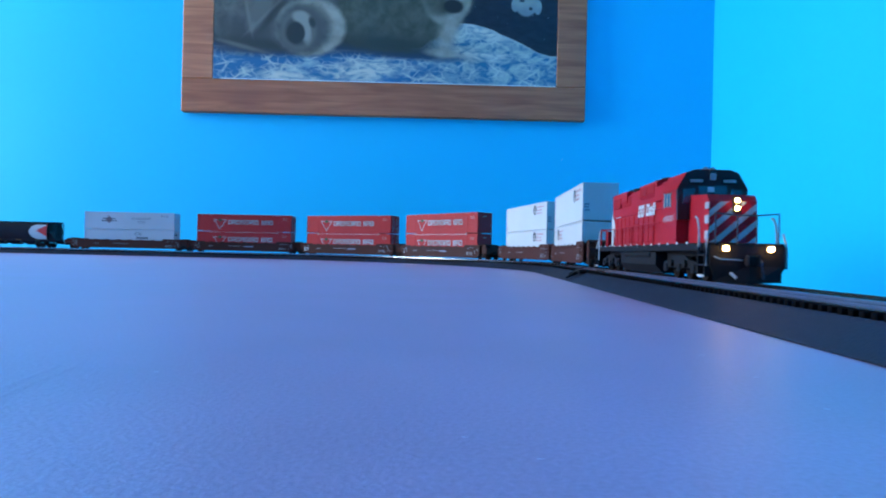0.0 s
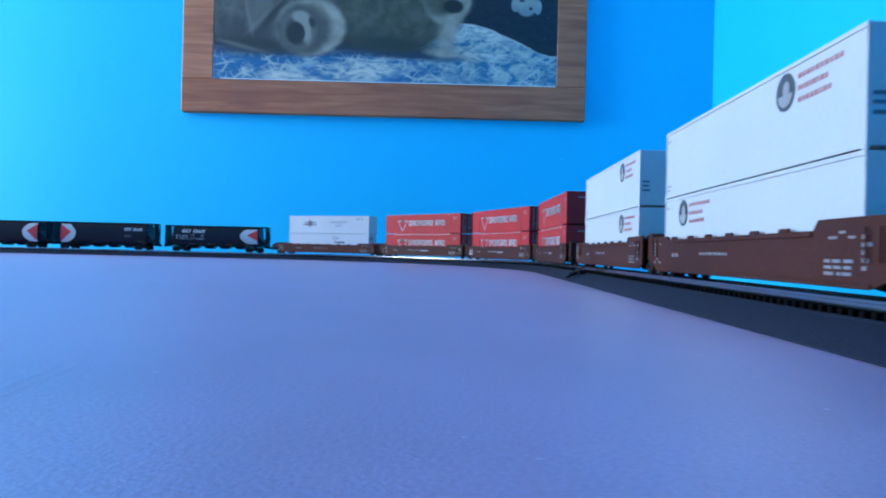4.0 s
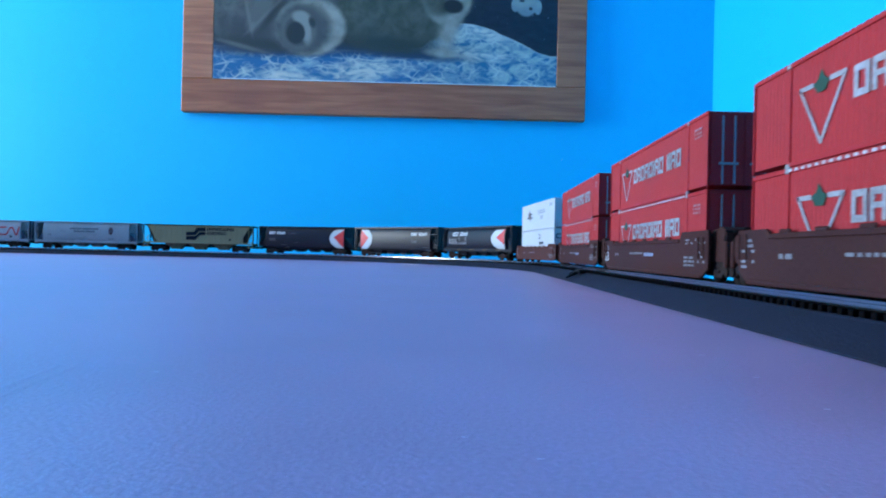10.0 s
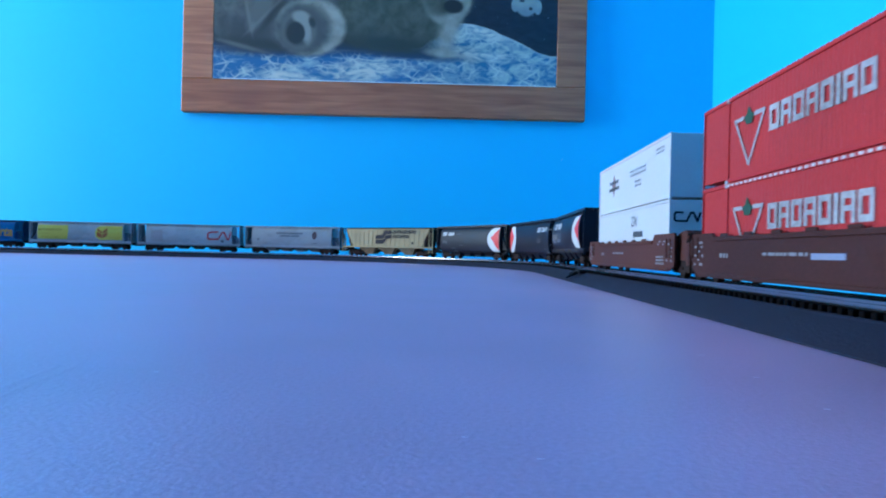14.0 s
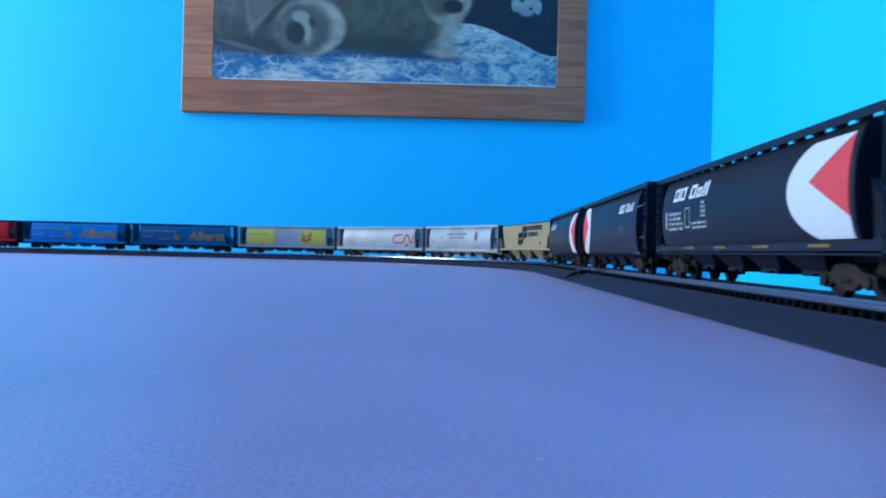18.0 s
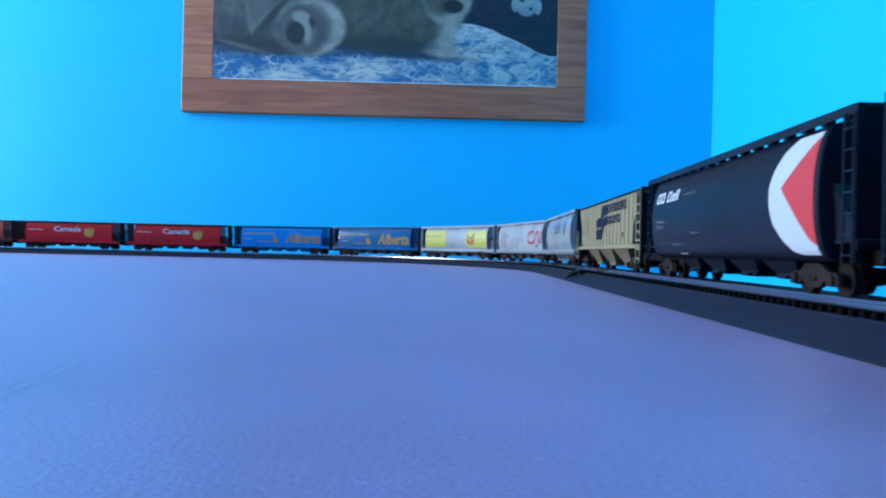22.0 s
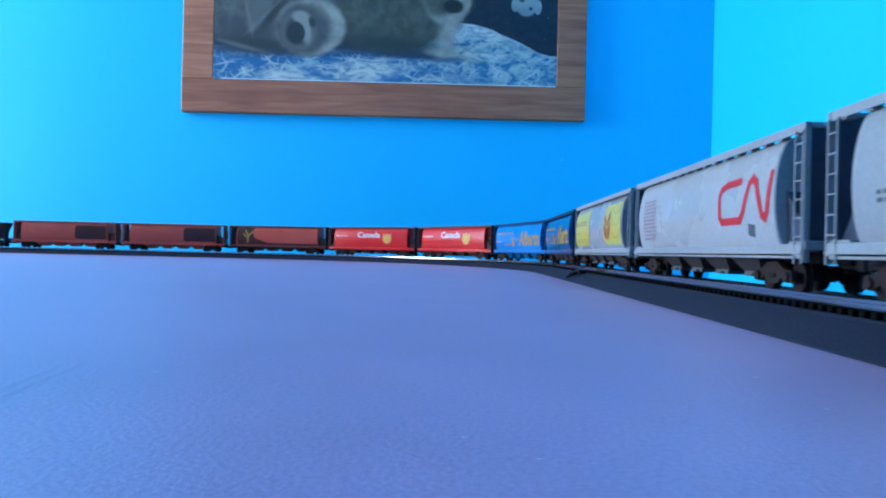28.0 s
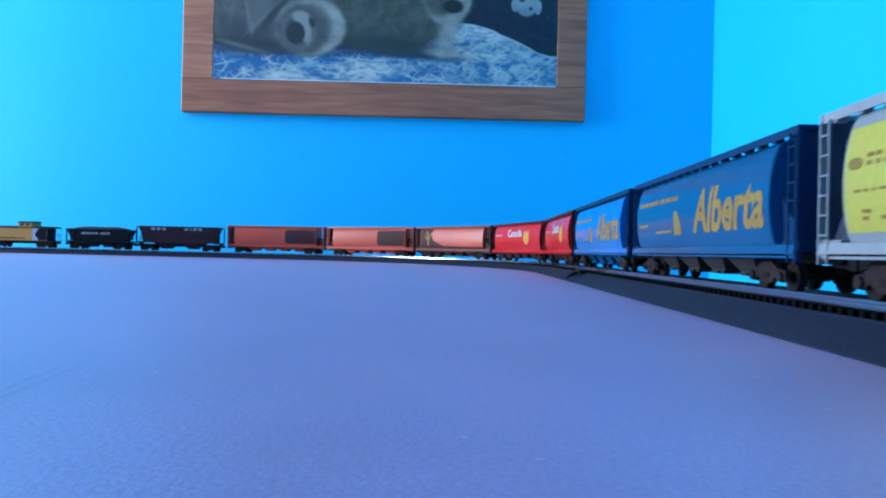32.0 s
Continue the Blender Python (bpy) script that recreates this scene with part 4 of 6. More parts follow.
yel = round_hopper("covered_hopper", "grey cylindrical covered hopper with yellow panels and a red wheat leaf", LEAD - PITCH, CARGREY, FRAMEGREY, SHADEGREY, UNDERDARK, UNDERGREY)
car_marks(yel, [[(-81.6, 19), (-25, 19), (-22, 33), (-24, 46), (-81.6, 46)]], YELLOW, "yellow_panel")
car_marks(yel, [[(40, 19), (81.6, 19), (81.6, 46), (40, 46)] + [(40 - 11 * math.sin(radians(a)), 32.5 + 13.5 * math.cos(radians(a))) for a in range(10, 180, 10)]], YELLOW, "yellow_panel")
leaf = [[(34, 25.5), (42.4, 22), (42.4, 29.5), (33, 35), (32.6, 30)], [(43.8, 22), (51, 26), (53, 30), (53, 35), (43.8, 29.5)],
        [(34, 41.5), (33, 36.5), (42.4, 31.2), (42.4, 34.5), (38, 38)], [(53, 42.5), (53, 36.5), (43.8, 31.2), (43.8, 34.5), (48, 39)]]
car_marks(yel, leaf, LEAFRED, "leaf_emblem", 0.32, "brown-red wheat leaf emblem")
for z in (24, 32, 40):
    car_marks(yel, strip([(57, z + 3), (62, z + 0.5), (69, z - 1), (76, z + 1), (81.6, z + 4.5)], 0.8), YELLOWLINE, "leaf_outline", 0.32)
car_marks(yel, rows_of_bars(-72, -34, 35.5, 39.6, 2, 8) + rows_of_bars(-77, -58, 29, 30.4, 1, 9) + rows_of_bars(-74, -40, 22, 25.5, 2, 3)[::2], OLIVE, "small_lettering", 0.32)
car_marks(yel, [disc(-77, 36.5, 3.2, 1.6)], OLIVE, "small_emblem", 0.34)


def script_hopper(at, paint_mat, bays, seed):
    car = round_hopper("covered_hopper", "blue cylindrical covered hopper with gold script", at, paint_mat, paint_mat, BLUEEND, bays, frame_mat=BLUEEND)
    car_marks(car, word_polys("Alberta", 10, 80, 22.0, 40.5, 0.25, 0.03), OLDGOLD, label="faded gold script")
    car_marks(car, rows_of_bars(-77, -10, 38, 42, 1, seed) + rows_of_bars(-77, -60, 27, 30, 1, seed), OLDGOLD, "small_lettering")
    car_marks(car, [[(-16, 22), (-6, 22), (-6, 27), (-11, 33), (-16, 33)], [(-46, 23.4), (-20, 23.4), (-20, 24.6), (-46, 24.6)]], OLDGOLD, "small_emblem")
    return car


script_hopper(LEAD - 2 * PITCH, DKBLUE, UNDERDARK, 1)
script_hopper(LEAD - 3 * PITCH, LTBLUE, DKBLUE, 2)


def red_hopper(at):
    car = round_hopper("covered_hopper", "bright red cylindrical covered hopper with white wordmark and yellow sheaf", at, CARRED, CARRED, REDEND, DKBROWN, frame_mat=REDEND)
    car_marks(car, word_polys("Canada", -28, 24, 34, 44), WHITE, label="white wordmark")
    car_marks(car, [[(30, 30), (34, 25), (40, 23), (46, 26), (49, 31), (48, 42), (43, 38), (40, 43), (36, 38), (31, 42)]], GOLD, "sheaf_emblem", label="yellow wheat sheaf")
    car_marks(car, rows_of_bars(-77, -50, 36, 38.5, 1, 5), WHITE, "small_lettering")
    return car


red_hopper(LEAD - 4 * PITCH)
red_hopper(LEAD - 5 * PITCH)

sheaf = round_hopper("covered_hopper", "faded red cylindrical covered hopper with a dark brown painted end", LEAD - 6 * PITCH, CARORANGE, WORNRED, DKBROWN, DKBROWN)
car_marks(sheaf, [[(-81.6, 17), (81.6, 17), (81.6, 20), (-20, 21), (-45, 30), (-50, 40), (-46, 49), (-81.6, 49)]], DKBROWN, "dark_panel")
car_marks(sheaf, strip([(-60, 22), (-58, 34), (-64, 44)], 3.5) + strip([(-58, 32), (-50, 42)], 3.0) + strip([(-60, 30), (-68, 37)], 2.5), OLDGOLD, "wheat_emblem", 0.32, "ochre wheat ear")
for i in (7, 8):
    c = round_hopper("covered_hopper", "faded orange-red cylindrical covered hopper with a dark rear panel", LEAD - i * PITCH, CARORANGE, CARORANGE, DKBROWN, CARORANGE)
    car_marks(c, [[(24, 20), (81.6, 20), (81.6, 46.5), (24, 46.5), (21, 43), (21, 23)]], DKBROWN, "dark_panel", label="dark brown panel")
    car_marks(c, [[(32, 25), (48, 25), (50, 34), (44, 38), (36, 38), (31, 32)]], SOOBROWN, "worn_patch", 0.32)


for o, _, _ in TRAIN:
    settle(o, 1.4)
# the first black hopper is an older, lower car
for o in TRAIN[0][0].children:
    if o.name.split(".")[0] not in ("truck", "coupler"):
        o.location.z = o.location.z * 0.93 + 25 * 0.07 * MM
        o.scale.z = 0.93


# ---------------------------------------------------------------- ribbed covered hoppers
def ribbed_hopper(name, label, at, half_len, paint_mat, top, n_ribs, bays, trucks_at, end_mat, bay_mat=None):
    car = vehicle(name, label, "hopper car", at, trucks_at, "covered hopper cars")
    L, hw, zb = half_len, 15.0, 19.0
    F = 0.82 if L > 90 else 0.86
    ring = [(-hw, zb, -0.065), (hw, zb, -0.065), (hw, top - 2.0, 0.10), (hw - 2.5, top - 0.4, 0.105), (0, top + 0.4, 0.105), (-hw + 2.5, top - 0.4, 0.105), (-hw, top - 2.0, 0.10)]
    body = mm().add([(k * L * (F + e), y, z) for k in (-1, 1) for y, z, e in ring],
                    [tuple(range(7)), tuple(range(13, 6, -1))] + [(i, (i + 1) % 7, 7 + (i + 1) % 7, 7 + i) for i in range(7)])
    part("body", body, paint_mat, car)
    rib = mm().box(-0.9, 0.9, -hw - 0.5, -hw + 0.2, zb, top - 1.8, 0.25).mesh("rib")
    rib.materials.append(paint_mat)
    for i in range(n_ribs):
        for turn in (0, math.pi):
            r = part("rib", rib, paint_mat, car)
            r.location.x = (-L * (F - 0.02) + i * (L * 2 * (F - 0.02)) / (n_ribs - 1)) * MM
            r.rotation_euler = (0, 0, turn)
    for y0, y1 in ((-16.0, -14.6), (14.6, 16.0)):
        part("side_sill", mm().box(-L, L, y0, y1, 17.2, 19.6, 0.3), paint_mat, car)
    for k in (-1, 1):
        s = mm().add([(k * L * (F - 0.002), -hw, zb), (k * L * (F - 0.002), hw, zb), (k * L * (F - 0.002), hw, top - 6), (k * L * (F - 0.002), -hw, top - 6), (k * (L - 6), -hw + 2, top - 3), (k * (L - 6), hw - 2, top - 3)],
                     [(0, 1, 2, 3), (0, 1, 5, 4), (3, 4, 5, 2), (0, 4, 3), (1, 2, 5)])
        part("slope_sheet", s, end_mat, car)
        e = mm().box(k * L - 0.9, k * L + 0.9, -15.8, -14.2, 9, top).box(k * L - 0.9, k * L + 0.9, 14.2, 15.8, 9, top)
        e.box(k * L - 0.9, k * L + 0.9, -15.8, 15.8, 15, 18, 0.3).box(k * L - 0.9, k * L + 0.9, -15.8, 15.8, top - 2, top)
        part("end_frame", e, end_mat, car)
        l = mm()
        for x in (k * (L - 8.5), k * (L - 0.6)):
            l.box(x - 0.45, x + 0.45, -16.6, -15.6, 9, top - 1 if k > 0 else 33)
        for i in range(7 if k > 0 else 4):
            l.box(min(k * L, k * (L - 8.5)), max(k * L, k * (L - 8.5)), -16.6, -16.1, 11 + i * 5.2, 11.8 + i * 5.2)
        part("ladder", l, paint_mat, car)
    part("roof_walk", mm().box(-L, L, -4, 4, top + 0.4, top + 1.2, 0.2), BLACK, car, "black roof walk")
    part("roof_edge", mm().box(-L * 0.94, L * 0.94, -hw - 0.3, -hw + 2.0, top - 1.2, top - 0.3, 0.2), BLACK, car, "dark roof edge")
    w = L * 1.30 / bays
    for i in range(bays):
        c = -L * 0.65 + (i + 0.5) * w
        b = mm().add([(c - w / 2, -14.6, zb), (c + w / 2, -14.6, zb), (c + w / 2, 14.6, zb), (c - w / 2, 14.6, zb),
                      (c - 9, -7.5, 7.4), (c + 9, -7.5, 7.4), (c + 9, 7.5, 7.4), (c - 9, 7.5, 7.4)],
                     [(0, 1, 2, 3), (4, 5, 6, 7), (0, 1, 5, 4), (1, 2, 6, 5), (2, 3, 7, 6), (3, 0, 4, 7)])
        b.box(c - 9, c + 9, -8, 8, 5.6, 7.6, 0.3)
        part("hopper_bay", b, bay_mat or paint_mat, car)
    part("centre_sill", mm().box(-L - 1, L + 1, -3, 3, 10, 15, 0.4), BLACK, car)
    truck(car, -trucks_at), truck(car, trucks_at)
    couplers(car, L + 2)
    settle(car, 2.3)
    return car


def flat_side(y):
    return lambda z: y


tan = ribbed_hopper("covered_hopper", "tan ribbed three-bay covered hopper with navy block emblem", -1.111, 106, TAN, 52.4, 17, 3, 79, ENDBROWN, TANUNDER)
side = flat_side(15.5)
lettering("emblem", [[(-24, 30.5), (-5, 31.0), (1, 38.8), (13.5, 39.4), (13.5, 46.2), (-3.7, 46.0), (-8, 38.2), (-24, 37.2)]], tan, NAVY, side, 0.1, "navy stepped emblem")
lettering("emblem", [[(-24, 22), (-5.7, 22), (3, 31.2), (13.5, 31.8), (13.5, 38.2), (1.6, 37.6), (-4.4, 29.8), (-24, 29.2)]], tan, NAVY, side, 0.1, "navy stepped emblem")
lettering("lettering", blocks(16, 68, 40.2, 45.8, "ohhoooho", 0, 0.16, 0.28) + blocks(17, 53, 32.4, 37.6, "obobho", 0, 0.16, 0.28), tan, NAVY, side, 0.1, "navy block bars")
lettering("badge", [[(59, 22.0), (63, 22.0), (63, 25.4), (59, 25.4)]], tan, NAVY, side, 0.1)
lettering("small_lettering", rows_of_bars(-80, -58, 26, 42, 4, 4), tan, paint("faint_tan_lettering", (0.25, 0.193, 0.112), 0.6), side, 0.1)

soo = ribbed_hopper("covered_hopper", "dark maroon ribbed covered hopper with white block bars", -3.411, 80, SOOBROWN, 48.5, 15, 2, 60, SOOBROWN)
lettering("lettering", bars(-52, -24, 39.5, 44.5, [1, 1, 1], 0, 0.5, True) + bars(12, 46, 39.5, 44.5, [1, .4, 1, 1], 0, 0.5, True), soo, SILVER, flat_side(15.5), 0.1, "white block bars")
lettering("small_lettering", rows_of_bars(-60, -48, 24, 36, 4, 6) + rows_of_bars(24, 66, 23, 34, 3, 9), soo, TRUCK, flat_side(15.5), 0.1)


# ---------------------------------------------------------------- loaded open hopper
def open_hopper():
    car = vehicle("open_hopper", "black open-top hopper car heaped with a dark load", "hopper car", -3.566, 42)
    L = 62
    b = mm().add([(-L, -14.5, 40), (L, -14.5, 40), (L, 14.5, 40), (-L, 14.5, 40), (-L * 0.80, -14.5, 17), (L * 0.80, -14.5, 17), (L * 0.80, 14.5, 17), (-L * 0.80, 14.5, 17)],
                 [(0, 1, 2, 3), (4, 5, 6, 7), (0, 1, 5, 4), (1, 2, 6, 5), (2, 3, 7, 6), (3, 0, 4, 7)])
    part("body", b, BLACK, car)
    for y0, y1 in ((-15.6, -14.2), (14.2, 15.6)):
        part("top_chord", mm().box(-L, L, y0, y1, 38.5, 41, 0.3), BLACK, car)
        part("side_sill", mm().box(-L, L, y0, y1, 15.2, 17.6, 0.3), BLACK, car)
    for i in range(9):
        x = -46 + i * 11.5
        part("rib", mm().box(x - 0.6, x + 0.6, -15.4, -14.3, 17, 39, 0.2), BLACK, car)
    for k in (-1, 1):
        e = mm()
        for y in (-14.6, 0, 14.6):
            e.box(k * (L - 1) - 0.8, k * (L - 1) + 0.8, y - 0.8, y + 0.8, 15, 40)
        e.box(k * (L - 1) - 1, k * (L - 1) + 1, -15, 15, 14.5, 17.5)
        part("end_frame", e, BLACK, car)
    n, vs, fs = 16, [], []
    rnd = random.Random(4)
    for i in range(n + 1):
        for j in range(7):
            x, y = -58 + 116 * i / n, -13 + 26 * j / 6
            edge = (1 - (x / 60) ** 4) * (1 - (y / 14.5) ** 2)
            vs.append((x, y, 39.5 + 6.5 * max(0, edge) + rnd.uniform(-0.5, 0.5)))
    for i in range(n):
        for j in range(6):
            a = i * 7 + j
            fs.append((a, a + 7, a + 8, a + 1))
    part("load", mm().add(vs, fs), paint("coal_load", (0.014, 0.013, 0.015), 0.6, grain=900, bump=0.8, vary=0.4), car, "dark heaped load")
    for x in (-14, 14):
        part("hopper_bay", mm().add([(x - 13, -13, 17), (x + 13, -13, 17), (x + 13, 13, 17), (x - 13, 13, 17), (x - 4, -10, 6), (x + 4, -10, 6), (x + 4, 10, 6), (x - 4, 10, 6)],
                                    [(0, 1, 2, 3), (4, 5, 6, 7), (0, 1, 5, 4), (1, 2, 6, 5), (2, 3, 7, 6), (3, 0, 4, 7)]), BLACK, car)
    part("centre_sill", mm().box(-L, L, -3, 3, 10, 15, 0.4), BLACK, car)
    lettering("lettering", bars(-32, 18, 30.5, 34.5, [1.4, .7, .7, .8, .8, -.4, 1.2, .7, .8], 0.3, 0.22, True), car, SILVER, flat_side(15.6), 0.1, "pale script bars")
    truck(car, -42), truck(car, 42)
    couplers(car, L + 2)
    settle(car, 2.3)


open_hopper()


# ---------------------------------------------------------------- caboose
def caboose():
    car = vehicle("caboose", "yellow caboose with cupola, dark roof and black and white emblem", "caboose", -3.7165, 44)
    part("body", mm().box(-52, 52, -15, 15, 15, 40, 0.8), CABYELLOW, car)
    part("roof", mm().prism([(-16, 40), (16, 40), (14, 42), (0, 43.6), (-14, 42)], -64, 64, "x"), BLACK, car)
    part("cupola", mm().box(-4, 23, -15.4, 15.4, 41.5, 50.0, 0.6), CABYELLOW, car)
    part("cupola_roof", mm().prism([(-16.4, 50), (16.4, 50), (14, 52), (0, 53), (-14, 52)], -6, 25, "x"), BLACK, car)
    for x in (0.5, 11.5):
        part("window", mm().box(x, x + 6, -15.8, -15.0, 44, 48.4, 0.2), GLASS, car, "dark cupola window")
    part("front_end", mm().box(51.8, 52.8, -14.6, 14.6, 15.5, 39.5, 0.2), BLACK, car, "black front end")
    for k in (-1, 1):
        part("platform", mm().box(min(k * 52, k * 64), max(k * 52, k * 64), -15, 15, 14, 16, 0.3), BLACK, car)
        r = mm()
        for y in (-14, -5, 5, 14):
            r.rod([(k * 63, y, 15), (k * 63, y, 30 if abs(y) < 10 else 40)], 0.5)
        r.rod([(k * 63, -14, 28), (k * 63, 14, 28)], 0.5)
        part("end_rail", r, BLACK, car)
        part("step", mm().box(k * 60 - 4, k * 60 + 4, -16, -13.6, 5, 15, 0.3), BLACK, car)
    part("underframe", mm().box(-60, 60, -5, 5, 10, 15, 0.5), BLACK, car)
    lettering("emblem_black", [[(36, 16), (51.5, 16), (51.5, 39.5), (36, 39.5), (28, 28)]], car, BLACK, flat_side(15), 0.15, "black wedge emblem")
    lettering("emblem_white", [[(24, 16), (36, 16), (28, 28), (36, 39.5), (24, 39.5)]], car, WHITE, flat_side(15), 0.15, "white emblem field")
    lettering("lettering", rows_of_bars(-48, 10, 19, 23, 1, 5), car, BLACK, flat_side(15), 0.15)
    truck(car, -44), truck(car, 44)
    couplers(car, 65)
    settle(car, 2.3)


caboose()


# ---------------------------------------------------------------- well cars and containers
def well_car(at, seed, low=4.9, brown=None, tail=0.0):
    brown = brown or WELLBROWN
    car = vehicle("well_car", ("red-brown" if brown is WELLLIGHT else "dark brown") + " double-stack well car with white stencils", "well car", at, 102, "double-stack well cars")
    L = 100
    for k in (-1, 1):
        y0, y1 = sorted((k * 16.6, k * 15.6))
        s = mm().prism([(-L - tail, 8), (-L - tail + 8, low), (L - 8, low + 0.6), (L, 8), (L, 23.8), (L - 34, 23.8), (L - 37, 20.6), (-L + 25, 20.6), (-L + 22, 22.4), (-L - tail, 22.4)], y0, y1, "y")
        part("side_wall", s, brown, car)
        y0, y1 = sorted((k * 17.2, k * 16.4))
        part("bottom_chord", mm().box(-L + 8, L - 8, y0, y1, low + 0.3, low + 1.8, 0.25), brown, car)
        part("top_chord", mm().box(-L + 25, L - 37, y0, y1, 19.0, 20.8, 0.25), brown, car)
        for i in range(6):
            x = -64 + i * 22
            part("stiffener", mm().box(x - 3.6, x + 3.6, y0, y1, 20.4, 22.0, 0.4), brown, car)
        for x in (-L + 6, L - 6):
            part("grab_iron", mm().rod([(x - 3, k * 17.6, 12), (x - 3, k * 17.6, 21)], 0.35).rod([(x + 3, k * 17.6, 12), (x + 3, k * 17.6, 21)], 0.35), brown, car)
    part("well_floor", mm().box(-93.5, 93.5, -15.6, 15.6, 7.0, 8.4, 0.3), brown, car)
    for k in (-1, 1):
        x0, x1 = sorted((k * 95.5, k * 113))
        part("end_deck", mm().box(x0, x1, -13.5, 13.5, 10.4, 16.0, 0.6), brown, car)
        part("end_wall", mm().box(k * 94.6 - 0.9, k * 94.6 + 0.9, -15.6, 15.6, 8, 22.6, 0.3), brown, car)
        e = k * 112 - (tail if k < 0 else 0)
        part("end_sill", mm().box(e - 1.4, e + 1.4, -14.5, 14.5, 8.5, 19, 0.5), brown, car)
        t = mm().rod([(k * 111, -14, 19), (k * 111, -14, 23), (k * 111, 14, 23), (k * 111, 14, 19)], 0.5)
        part("end_rail", t, TRUCK, car)
    part("end_platform", mm().prism([(95.6, 15.5), (111, 15.5), (111, 23.0), (106.5, 25.0), (95.6, 23.5)], -13.4, 13.4, "y"), brown, car)
    part("end_platform", mm().prism([(-111 - tail, 13), (-95.6, 13), (-95.6, 22.0), (-105 - tail, 22.5), (-111 - tail, 20)], -13.8, 13.8, "y"), brown, car)
    bw = part("brake_wheel", tinted("brake", brown), brown, car)
    bw.location, bw.scale = (113 * MM, -6 * MM, 22 * MM), (1, 0.7, 0.7)
    part("brake_stand", mm().box(109.5, 112, -7.2, -4.8, 16, 24, 0.3), brown, car)
    side = flat_side(16.7)
    m = []
    m += rows_of_bars(72, 86, 18.2, 21.0, 2, seed)[::2] + rows_of_bars(88, 97, 10, 20, 5, seed + 1)[::2] + rows_of_bars(70, 84, 8.4, 13.5, 3, seed + 2)
    m += rows_of_bars(-97 - tail, -86 - tail, 9, 20, 6, seed + 3)[::2] + rows_of_bars(-30, 0, 13.5, 15.4, 1, seed + 4) + rows_of_bars(-68, -58, 12.5, 15.5, 1, seed + 5)
    for q in m:
        lettering("stencil", [q], car, STENCIL, side, 0.12)
    truck(car, -102), truck(car, 102)
    couplers(car, 114)
    settle(car, 2.0)
    return car


def red_well(at, seed, number):
    car = well_car(at, seed, 3.3 if at > 0.1 else 4.2)
    if number:
        lettering("stencil", word_polys("53", -98, -87, 6.6, 13.0), car, WHITE, flat_side(16.7), 0.14, "white number 53")
    lettering("stencil", [[(2, 10.5), (20, 10.5), (20, 12.3), (2, 12.3)]], car, paint("pale_blue_stencil", (0.20, 0.24, 0.36), 0.5), flat_side(16.7), 0.14)
    return car


def container_shape(length, width, z0, z1, corrugated):
    """The box: smooth, or with a corrugated outline drawn up between the rails."""
    hl, hw = length / 2, width / 2
    if not corrugated:
        return mm().box(-hl, hl, -hw, hw, z0 + 0.4, z1 - 0.2, 0.35)
    n = int(length / 2.6)
    step = (length - 1.0) / n
    ring = []
    for i in range(n):
        x = -hl + 0.5 + i * step
        ring += [(x, -hw + 0.18), (x + 0.36 * step, -hw + 0.18), (x + 0.5 * step, -hw), (x + 0.86 * step, -hw)]
    ring += [(-x, -y) for x, y in ring]
    return mm().prism(ring, z0 + 0.4, z1 - 0.3, "z")


